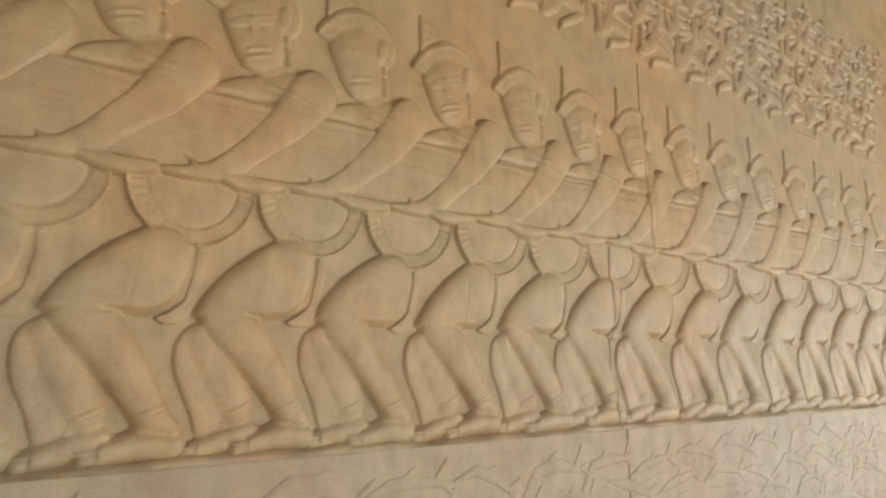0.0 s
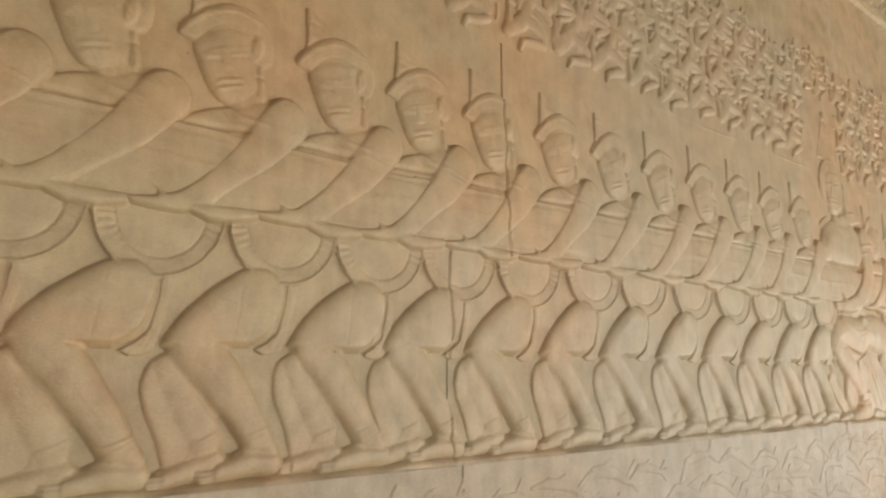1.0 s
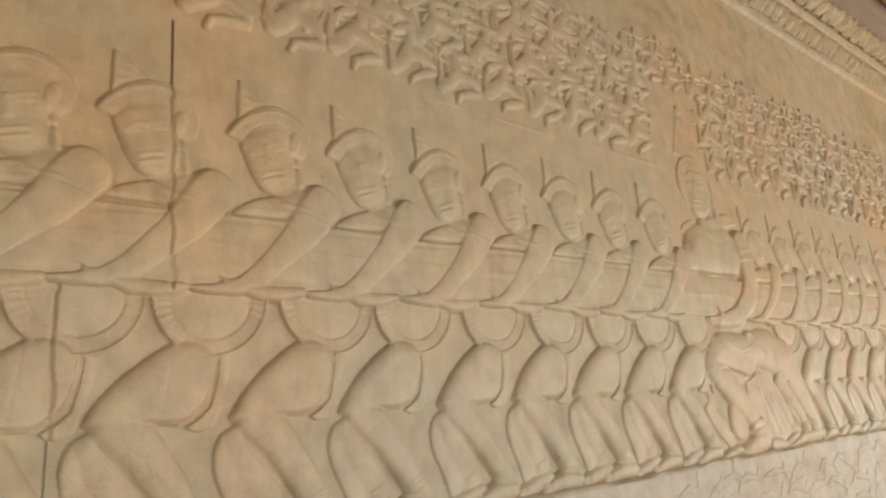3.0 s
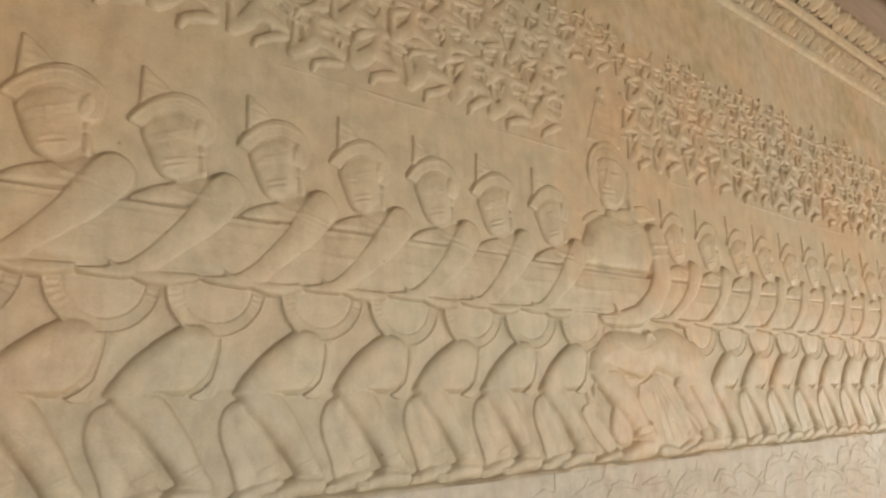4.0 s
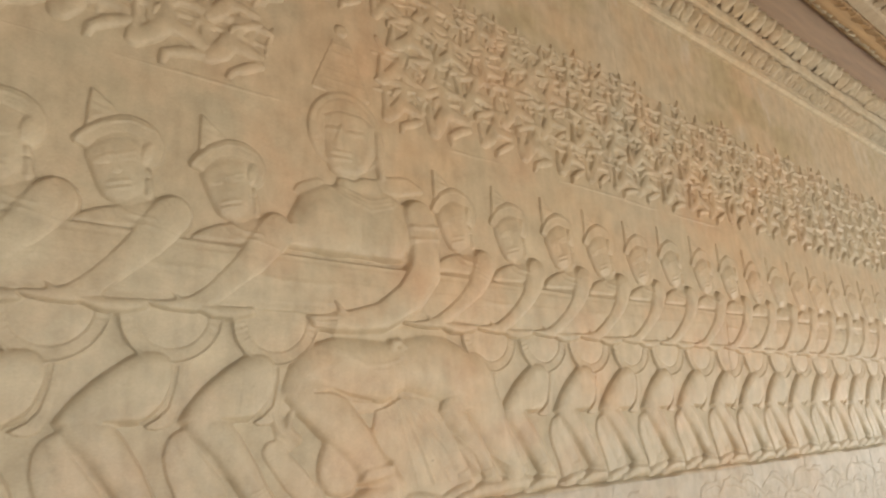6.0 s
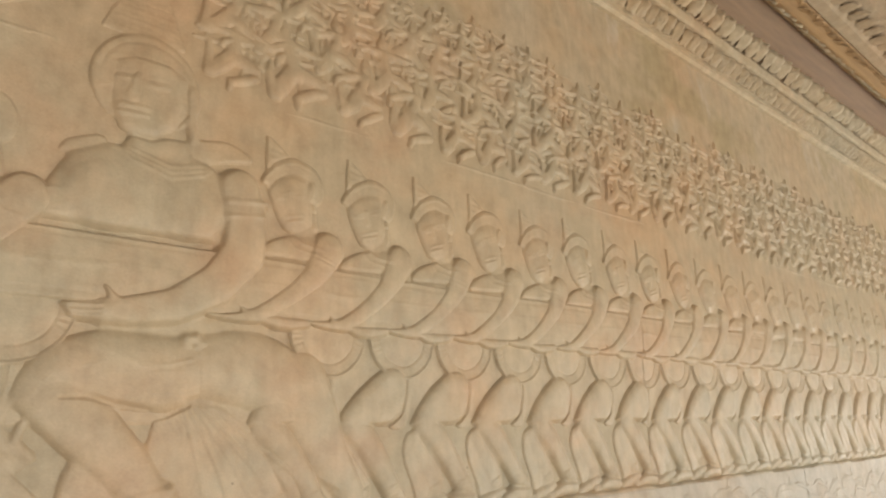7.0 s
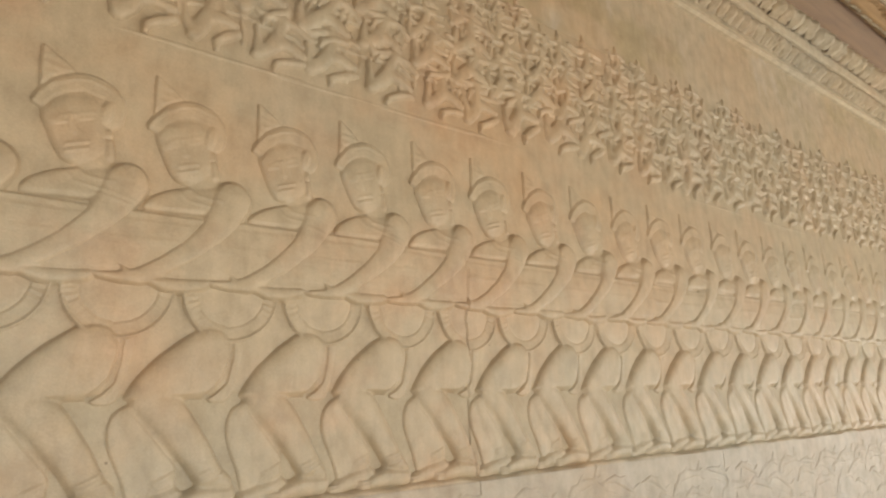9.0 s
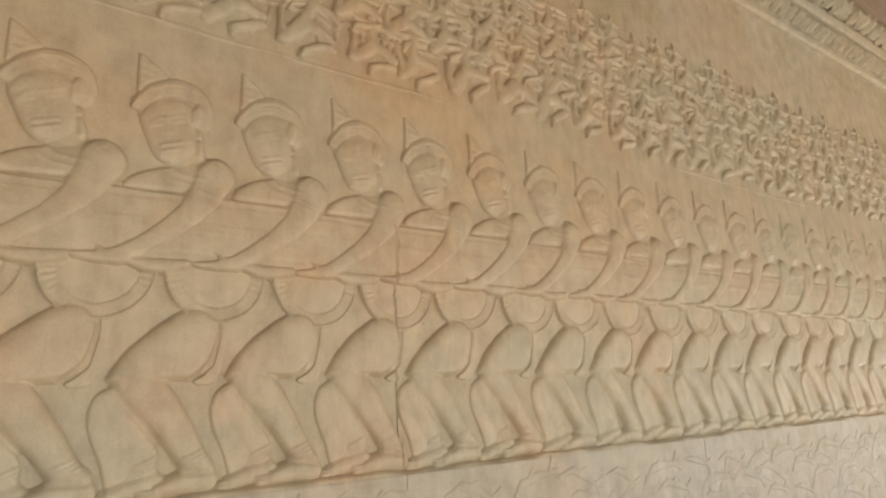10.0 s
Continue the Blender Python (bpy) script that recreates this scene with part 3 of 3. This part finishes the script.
    for q in range(6):
        z0, w = 2.585 + 0.032 * q, 0.108 - 0.013 * q
        h = np.maximum(h, slab(*t, [(cx - 0.016 - w, z0 - 0.03), (cx - 0.016 + w, z0 - 0.03), (cx - 0.016 + w * 0.93, z0 + 0.008), (cx - 0.016 - w * 0.93, z0 + 0.008)], 0.0065 - 0.0004 * q, 0.016))
        h = np.where((np.abs(Z - z0 + 0.006) < 0.004) & (np.abs(A - cx + 0.016) < w), h - 0.002 + 0.0008 * np.sin(A * 420), h)
    h = np.maximum(h, oval(*t, cx - 0.016, 2.785, 0.026, 0.024, 0.012, 0.004))
    q = np.hypot((A - cx) / 0.132, (Z - 2.437) / 0.132)
    cap = bulge(q, 0.011, 0.009)
    cap = np.where(Z < 2.40, np.minimum(cap, 0.014 - (2.40 - Z) * 0.09), cap)
    h = np.maximum(h, cap)
    h = np.where((np.abs(q - 0.84) < 0.025) & (Z > 2.44), h - 0.004, h)
    h = np.where((q > 0.86) & (q < 1.0) & (Z < 2.46) & (Z > 2.30), h + 0.0016 * np.sin(Z * 420), h)
    h = np.maximum(h, slab(*t, [(4.552, 2.345), (4.572, 2.302), (4.60, 2.290), (4.655, 2.295), (4.70, 2.335), (4.722, 2.40), (4.722, 2.475), (4.68, 2.512), (4.575, 2.512), (4.543, 2.475)], 0.026, 0.03))
    h = np.maximum(h, oval(*t, 4.742, 2.42, 0.022, 0.045, 0.010, 0.014))
    h = np.maximum(h, limb(*t, [(4.742, 2.37, 0.014), (4.752, 2.315, 0.013)], 0.012, 0.010))
    h = soft_max(h, limb(*t, [(4.725, 1.455, 0.040), (4.765, 1.415, 0.036), (4.75, 1.375, 0.03)], 0.034, 0.003), 0.008)
    # loose sash ends beside the bent knee
    h = np.maximum(h, limb(*t, [(4.425, 1.665, 0.016), (4.41, 1.61, 0.016), (4.425, 1.57, 0.015), (4.46, 1.555, 0.012)], 0.012, 0.003))
    h = np.maximum(h, limb(*t, [(4.455, 1.61, 0.010), (4.448, 1.575, 0.012), (4.478, 1.545, 0.012)], 0.014, 0.003))
    h = np.maximum(h, slab(*t, [(4.405, 1.585), (4.42, 1.528), (4.47, 1.518), (4.49, 1.56)], 0.007, 0.012))
    h = worn(h, 5)
    for o in (-0.006, 0.006):
        h = ridge(h, *t, [(4.425 + o, 1.66, 0.004), (4.41 + o, 1.61, 0.004), (4.425 + o, 1.575, 0.004), (4.455, 1.545 + o, 0.004)], 0.0024)
    for n in range(7):
        h = ridge(h, *t, [(4.775 + 0.014 * n, 1.645, 0.004), (4.815 + 0.042 * n, 1.53 - 0.004 * n, 0.007), (4.85 + 0.058 * n, 1.40 + 0.006 * n, 0.006)], 0.006 if n % 2 else 0.004)
    for n in range(7):
        for a0, a1 in ((4.700, 4.770), (4.822, 4.895)):
            h = ridge(h, *t, [(a0, 1.668 + 0.009 * n, 0.0034), (a1, 1.672 + 0.009 * n, 0.0034)], 0.0016)
    h = cut(h, *t, [(4.798, 1.755, 0.005), (4.808, 1.67, 0.005)], 0.003)
    for n in range(4):
        h = ridge(h, *t, [(4.735 + 0.012 * n, 1.64, 0.004), (4.76 + 0.02 * n, 1.60 - 0.01 * n, 0.006)], 0.004)
    # incised lines
    for o in (0.0, 0.014, 0.028):
        h = ridge(h, *t, [(4.545, 2.262 + o * 0.3, 0.005), (4.61, 2.222 + o, 0.006), (4.70, 2.196 + o, 0.007), (4.78, 2.222 + o, 0.006), (4.825, 2.268 + o * 0.3, 0.005)], 0.0034)
    h = ridge(h, *t, [(4.600, 2.445, 0.009), (4.592, 2.388, 0.016)], 0.006)
    for z in (2.360, 2.340):
        h = ridge(h, *t, [(4.568, z, 0.008), (4.632, z + 0.004, 0.006)], 0.004)
    for a in (4.576, 4.652):
        h = ridge(h, *t, [(a - 0.022, 2.430, 0.007), (a + 0.022, 2.433, 0.007)], 0.003)
        h = cut(h, *t, [(a - 0.022, 2.444, 0.004), (a + 0.022, 2.448, 0.004)], 0.002)
    h = cut(h, *t, [(4.545, 2.478, 0.004), (4.60, 2.50, 0.004), (4.68, 2.50, 0.004), (4.72, 2.478, 0.004)], 0.003)
    h = cut(h, *t, [(4.550, 2.36, 0.004), (4.547, 2.46, 0.004)], 0.003)
    h = cut(h, *t, [(4.725, 2.47, 0.004), (4.728, 2.38, 0.004), (4.70, 2.325, 0.004)], 0.005)
    h = cut(h, *t, [(4.585, 2.288, 0.004), (4.65, 2.286, 0.005), (4.70, 2.315, 0.004)], 0.006)
    for o in (0.0, 0.013, 0.026):
        h = ridge(h, *t, [(4.524, 1.795 - o * 0.5, 0.004), (4.604, 1.776 - o * 0.5, 0.004), (4.667, 1.742 - o * 0.4, 0.004), (4.729, 1.744 - o * 0.3, 0.004), (4.78, 1.755, 0.004)], 0.0014)
    h = cut(h, *t, [(4.515, 1.664, 0.004), (4.565, 1.668, 0.007), (4.63, 1.652, 0.007), (4.70, 1.640, 0.004)], 0.009)
    h = cut(h, *t, [(4.680, 1.618, 0.006), (4.738, 1.628, 0.008), (4.790, 1.650, 0.004)], 0.010)
    h = cut(h, *t, [(4.655, 2.215, 0.003), (4.665, 2.12, 0.004), (4.665, 2.05, 0.003)], 0.002)
    for o in (0.0, 0.013, 0.026):
        h = cut(h, *t, [(4.49, 1.869 - o, 0.0024), (4.575, 1.872 - o, 0.0024)], 0.006)
    h = h + np.where(h > 0.004, wobble(A, Z, 7, 0.001), 0)
    ob = relief("great_carved_figure", h, A, Z, 0.0, BACK, SAND)
    return tagged(ob, "large carved sandstone figure with tiered crown, arm round rope", "relief figure")


great_figure()


# ---- the rope that they haul ----
def rope():
    A, Z = grid(0.0, 13.4, 1.845, 2.048, 0.0055)
    top = 2.033 + 0.004 * np.sin(A * 2.1) + 0.003 * np.sin(A * 5.3)
    bottom = 1.866 + 0.003 * np.sin(A * 3.1)
    m = (Z - bottom) / (top - bottom)
    h = 0.028 + 0.007 * np.sqrt(np.clip(1 - (2 * m - 1) ** 2, 0, 1))
    for line, dip, wide in ((0.90, 0.003, 0.0034), (0.56, -0.0026, 0.003), (0.50, -0.0018, 0.003), (0.13, 0.002, 0.003)):
        h = np.where(np.abs(Z - bottom - line * (top - bottom) - 0.002 * np.sin(A * 7 + line * 9)) < wide, h - dip, h)
    scales = np.sin(A * 190 + np.sin(Z * 300)) * np.sin(Z * 420)
    patch = np.clip(np.sin(A * 3.3 + 1.0) * 2 - 0.6, 0, 1) * np.clip(1.4 - np.abs(m - 0.72) * 5, 0, 1)
    h = h + 0.0009 * scales * patch + wobble(A, Z, 3, 0.0008)
    h = np.where((m < 0) | (m > 1), LOW, h)
    ob = relief("carved_rope", h, A, Z, 0.0, BACK, SAND)
    tagged(ob, "thick carved sandstone rope band with incised lines", "relief rope")


rope()


def hip_cloth():
    A, Z = grid(0.1, 13.3, 1.602, 1.868, 0.007)
    h = 0.007 + 0.0015 * np.sin(A * 24.5 + 6 * (Z - 1.7)) + 0.0008 * np.sin(A * 110 + 14 * Z)
    h = h * np.clip((Z - 1.602) / 0.03, 0, 1)
    ob = relief("carved_cloth", h, A, Z, 0.0, BACK, SAND)
    tagged(ob, "low carved sandstone cloth folds behind the figures' hips", "relief drapery")


hip_cloth()


# ---- dancers flying in the upper register ----
def dancer(seed, step):
    r = random.Random(seed)
    j = lambda s: r.uniform(-s, s)
    A, Z = grid(-0.135, 0.135, -0.01, 0.29, step)
    t = (A + 0.004 * np.sin(Z * 40 + seed), Z)
    H = 0.023
    # raised leg on one side: thigh down to a heavy knee, shin upright
    kx, kz = -0.062 + j(0.008), 0.040 + j(0.006)
    h = limb(*t, [(0.0, 0.120, 0.028), (-0.030, 0.074, 0.030), (kx, kz, 0.026)], H, 0.005)
    h = np.maximum(h, limb(*t, [(kx - 0.006, kz + 0.002, 0.018), (kx - 0.014, 0.095 + j(0.01), 0.013), (kx - 0.016 + j(0.006), 0.135, 0.009)], H * 0.8, 0.004))
    # folded leg on the other: thigh level, shin sloping back beneath it
    ex, ez = 0.088 + j(0.008), 0.082 + j(0.008)
    h = np.maximum(h, limb(*t, [(0.012, 0.112, 0.026), (0.05, 0.106, 0.023), (ex, ez + 0.010, 0.019)], H, 0.005))
    h = np.maximum(h, limb(*t, [(ex + 0.006, ez - 0.018, 0.016), (0.05, 0.044 + j(0.005), 0.018), (0.008, 0.024 + j(0.006), 0.014), (0.002, -0.002, 0.010)], H * 0.9, 0.004))
    # trunk, head, cap
    lean = j(0.015)
    h = np.maximum(h, limb(*t, [(0.0, 0.12, 0.027), (0.006 + lean, 0.165, 0.021), (0.010 + lean, 0.19, 0.028)], H, 0.004))
    h = np.maximum(h, oval(*t, 0.010 + lean * 1.5, 0.232, 0.025, 0.029, H, 0.003, j(15)))
    h = np.maximum(h, limb(*t, [(0.010 + lean * 1.5, 0.255, 0.017), (0.010 + lean * 1.5 + j(0.006), 0.284, 0.005)], H * 0.6, 0.003))
    # arms flung out
    h = np.maximum(h, limb(*t, [(-0.01, 0.196, 0.017), (-0.065, 0.186 + j(0.015), 0.015), (-0.112 + j(0.01), 0.20 + j(0.02), 0.011)], H * 0.85, 0.005))
    h = np.maximum(h, limb(*t, [(0.025, 0.196, 0.017), (0.078, 0.188 + j(0.012), 0.015), (0.122, 0.172 + j(0.02), 0.011)], H * 0.85, 0.005))
    # fluttering scarves
    for q in range(r.randint(3, 5)):
        a = j(0.12)
        h = np.maximum(h, limb(*t, [(a, 0.08 + j(0.05), 0.007), (a + j(0.02), 0.15 + j(0.04), 0.009), (a + j(0.03), 0.225 + j(0.04), 0.005)], 0.011, 0.003))
    if r.random() < 0.8:
        h = np.maximum(h, limb(*t, [(-0.125, 0.15 + j(0.02), 0.007), (-0.06, 0.15, 0.010), (0.06, 0.15 + j(0.01), 0.010), (0.125, 0.135 + j(0.02), 0.006)], 0.010, 0.002))
    h = worn(h, 1)
    h = h + np.where(h > 0.003, wobble(A, Z, seed, 0.001), 0)
    return relief("carved_dancer", h, A, Z, 0.0, 0.0, SAND, joints=False)


rr = random.Random(42)
fine = [dancer(500 + k, 0.0046) for k in range(18)]
coarse = [dancer(600 + k, 0.0074) for k in range(8)]
spare = set(fine + coarse)
for row, (z, size, pitch, shift, x_from) in enumerate(((2.503, 0.90, 0.196, 0.0, 0.2), (2.632, 0.86, 0.188, 0.09, 0.2), (2.752, 0.82, 0.182, 0.03, 0.2), (2.872, 0.74, 0.176, 0.11, 0.2), (2.985, 0.50, 0.160, 0.05, 0.2))):
    x = x_from + shift
    while x < 13.2:
        if not (-0.2 < x - 4.607 < 0.14 and z < 2.8) and not (row == 4 and rr.random() < 0.35):
            src = rr.choice(fine if x < 7.6 else coarse)
            s = size * rr.uniform(0.92, 1.12)
            m = Matrix.Translation((x, BACK - 0.001, z + rr.uniform(-0.012, 0.012))) @ Matrix.Rotation(radians(rr.uniform(-12, 12)), 4, "Y") @ Matrix.Diagonal((s, rr.uniform(0.55, 0.85) * (1.0, 1.0, 0.9, 0.75, 0.65)[row] * (1.35 if x > 5.6 else 1.0), s, 1))
            ob = src
            if src in spare:
                spare.discard(src)
            else:
                ob = src.copy()
                scene.collection.objects.link(ob)
            ob.matrix_world = m
            tagged(ob, "small carved sandstone dancer leaping with bent legs", "relief figure", "rows of small dancers")
        x += pitch * rr.uniform(0.86, 1.14)
for ob in spare:
    bpy.data.objects.remove(ob)


def ledges():
    """The uneven step under the feet and the faint line below the dancers."""
    A, Z = grid(-0.5, 13.6, 1.322, 1.368, 0.0055)
    edge = 1.343 + 0.0035 * np.sin(A * 6.1) + 0.003 * np.sin(A * 17.3 + 1) + 0.002 * np.sin(A * 41)
    h = 0.0435 * np.clip((edge + 0.010 - Z) / 0.013, 0, 1) ** 0.7 + 0.0008 * np.sin(A * 90)
    ob = relief("foot_ledge", h, A, Z, 0.0, BACK, SAND)
    ob.parent = wall
    A, Z = grid(-0.5, 13.6, 2.466, 2.502, 0.0055)
    mid = 2.483 + 0.003 * np.sin(A * 1.3) + 0.002 * np.sin(A * 4.7)
    h = 0.0024 * np.exp(-((Z - mid) / 0.007) ** 2) * np.clip(0.45 + 0.5 * np.sin(A * 2.3) + 0.4 * np.sin(A * 7.7), 0.0, 1) * np.clip((A - 2.6) / 2, 0.2, 0.8)
    ob = relief("register_ledge", h, A, Z, 0.0, BACK, SAND, cut=0.0004)
    ob.parent = wall


ledges()


# ---- shallow water scene below the feet ----
def ripple(seed):
    r = random.Random(seed)
    A, Z = grid(-0.17, 0.17, -0.07, 0.07, 0.0062)
    t = (A, Z)
    b = r.uniform(0.01, 0.04)
    pts = [(-0.14, r.uniform(-0.03, 0.0), 0.006), (-0.06, b, 0.02), (0.03, b * 0.7, 0.022), (0.10, r.uniform(-0.02, 0.01), 0.012), (0.15, r.uniform(-0.02, 0.03), 0.004)]
    h = limb(*t, pts, 0.007)
    h = np.maximum(h, limb(*t, [(0.09, 0.0, 0.007), (0.135, 0.045, 0.010)], 0.006))
    h = np.maximum(h, limb(*t, [(0.10, -0.005, 0.007), (0.14, -0.04, 0.010)], 0.006))
    h = np.maximum(h, limb(*t, [(-0.02, b + 0.01, 0.008), (0.03, b + 0.035, 0.006)], 0.005))
    h = np.maximum(h, limb(*t, [(-0.1, -0.05, 0.005), (0.0, -0.045, 0.006), (0.09, -0.055, 0.004)], 0.004))
    return relief("carved_wave_form", h, A, Z, 0.0, 0.0, SAND_LOW, cut=0.0008, joints=False)


waves = [ripple(900 + k) for k in range(8)]
spare = set(waves)
for z, shift in ((1.245, 0.0), (1.165, 0.11), (1.085, 0.03), (1.0, 0.15)):
    x = 0.5 + shift
    while x < 13.2:
        src = rr.choice(waves)
        ob = src
        if src in spare:
            spare.discard(src)
        else:
            ob = src.copy()
            scene.collection.objects.link(ob)
        s = rr.uniform(0.6, 0.95)
        ob.matrix_world = Matrix.Translation((x, FRONT, z + rr.uniform(-0.02, 0.02))) @ Matrix.Rotation(radians(rr.uniform(-22, 22)), 4, "Y") @ Matrix.Diagonal((s, 0.7, s, 1))
        tagged(ob, "shallow worn swimming shape carved in pale sandstone", "relief carving", "water scene under the feet")
        x += rr.uniform(0.17, 0.27)

# ---- cornice ----
cornice = tagged(new("cornice"), "weathered sandstone cornice with two rows of lotus petals", "cornice", kind="structure")
part("fillet", extrude_profile([(1.40, 3.565), (1.352, 3.565), (1.335, 3.5773), (1.335, 3.5937), (1.349, 3.5986), (1.349, 3.6117), (1.325, 3.6167), (1.322, 3.6265), (1.40, 3.6281)], X0, X1), CORNICE, cornice)
part("lower_bed", extrude_profile([(1.41, 3.610), (1.352, 3.612), (1.345, 3.66), (1.318, 3.712), (1.41, 3.716)], X0, X1), CORNICE, cornice)
part("band", extrude_profile([(1.41, 3.7151), (1.268, 3.7151), (1.258, 3.7216), (1.255, 3.7577), (1.262, 3.7675), (1.41, 3.77)], X0, X1), CORNICE, cornice)
part("upper_bed", extrude_profile([(1.41, 3.768), (1.272, 3.769), (1.262, 3.805), (1.245, 3.835), (1.235, 3.846), (1.41, 3.852)], X0, X1), CORNICE, cornice)


def petal(width, y0, z0, y1, z1, seed):
    """A lotus petal that leans out from (y0, z0) to (y1, z1): round, deep, chipped at the tip."""
    bm = bmesh.new()
    r = random.Random(seed)
    rows, cols = 7, 8
    chip = r.uniform(0.82, 1.0)
    deep = width * r.uniform(0.42, 0.52)
    grid_v = []
    for i in range(rows + 1):
        s = i / rows
        half = width * 0.5 * min(1.0, 0.80 + 0.4 * s) * math.sqrt(max(0.05, 1 - max(0.0, (s - 0.55) / 0.47) ** 2))
        line = []
        for c in range(cols + 1):
            k = c / cols * 2 - 1
            out = deep * math.sqrt(max(0.0, 1 - k * k)) * (0.35 + 0.75 * math.sin(min(1.0, s * 1.15) * 2.6)) * (1 - 0.42 * (0.25 < abs(k) < 0.62)) + width * 0.13 * r.uniform(-1, 1)
            if i == rows:
                out *= 0.25
            line.append(bm.verts.new((k * half, y0 + (y1 - y0) * s - out, z0 + (z1 - z0) * s * chip - 0.35 * out)))
        grid_v.append(line)
    for i in range(rows):
        for c in range(cols):
            f = bm.faces.new((grid_v[i][c], grid_v[i][c + 1], grid_v[i + 1][c + 1], grid_v[i + 1][c]))
            f.smooth = True
    return bm


def petal_row(parent, material, width, pitch, y0, z0, y1, z1, x_from, x_to, seed):
    kinds = [part("petal", petal(width, y0, z0, y1, z1, seed + k), material, parent) for k in range(8)]
    r = random.Random(seed)
    x, n = x_from, 0
    while x < x_to:
        if n < 8:
            ob = kinds[n]
        else:
            ob = new("petal", r.choice(kinds).data)
            ob.parent = parent
        ob.matrix_basis = Matrix.Translation((x, 0, r.uniform(-0.006, 0.004))) @ Matrix.Diagonal((r.uniform(0.82, 1.12), 1, 1, 1))
        x += pitch
        n += 1


lower_row = tagged(new("lower_petal_row"), "small weathered lotus petals carved along the cornice", "moulding", kind="structure")
upper_row = tagged(new("upper_petal_row"), "large weathered lotus petals carved along the cornice", "moulding", kind="structure")
petal_row(lower_row, CORNICE, 0.072, 0.084, 1.330, 3.6127, 1.276, 3.7061, 3.0, 15.4, 20)
petal_row(upper_row, CORNICE, 0.102, 0.112, 1.252, 3.7757, 1.185, 3.8848, 3.0, 15.4, 40)

# ---- ceiling ----
ceiling = tagged(mesh_object("ceiling", extrude_profile([(1.42, 3.853), (1.30, 3.855), (1.22, 3.905), (1.02, 4.03), (0.90, 4.09), (-2.2, 4.09), (-2.2, 4.6), (1.42, 4.6)], X0, X1), BROWN), "brown painted timber ceiling of the gallery", "ceiling", kind="structure")
beam = tagged(new("ceiling_moulding"), "carved ochre timber moulding under the brown ceiling", "moulding", kind="structure")
part("bed", extrude_profile([(1.04, 4.04), (1.025, 3.955), (0.97, 3.935), (0.87, 3.925), (0.862, 4.075), (1.04, 4.075)], X0, X1), OCHRE, beam)
part("plain_band", extrude_profile([(0.862, 3.93), (0.80, 3.935), (0.76, 3.975), (0.65, 3.985), (0.61, 4.075), (0.862, 4.075)], X0, X1), MOULDING_SHADED, beam)
petal_row(beam, CORNICE, 0.060, 0.088, 1.034, 3.972, 0.985, 3.900, 4.0, 15.4, 60)
rosettes = tagged(new("ceiling_petals"), "ochre carved petals along the ceiling moulding", "moulding", kind="structure")
petal_row(rosettes, OCHRE, 0.078, 0.110, 0.940, 3.940, 0.875, 3.905, 4.0, 15.4, 80)
fringe = tagged(new("ceiling_leaves"), "weathered cream leaves carved along the ceiling moulding", "moulding", kind="structure")
petal_row(fringe, MOULDING_SHADED, 0.105, 0.135, 0.800, 3.955, 0.690, 3.955, 4.0, 15.4, 100)

# ---- what closes the gallery behind the camera ----
tagged(mesh_object("floor", block(X0, X1, -2.2, 1.5, -0.2, 0.0), PAVING), "worn stone paving of the gallery", "floor", kind="structure")
tagged(mesh_object("ground", block(-60, 70, -60, -2.2, -0.5, -0.3), EARTH), "dry sunlit earth outside the gallery", "ground", kind="structure")
tagged(mesh_object("wall_outer_foot", block(X0, X1, -2.4, -2.1, -0.3, 0.25), SAND_LOW), "low stone sill of the open side", "wall", kind="structure")
tagged(mesh_object("wall_outer_head", block(X0, X1, -2.4, -2.1, 2.7, 4.6), SAND_LOW), "plain stone lintel over the open side", "wall", kind="structure")
tagged(mesh_object("wall_end_west", block(X0 - 0.3, X0, -2.4, 2.1, -0.3, 4.6), SAND_LOW), "plain stone end wall", "wall", kind="structure")
tagged(mesh_object("wall_end_east", block(X1, X1 + 0.3, -2.4, 2.1, -0.3, 4.6), SAND_LOW), "plain stone end wall", "wall", kind="structure")
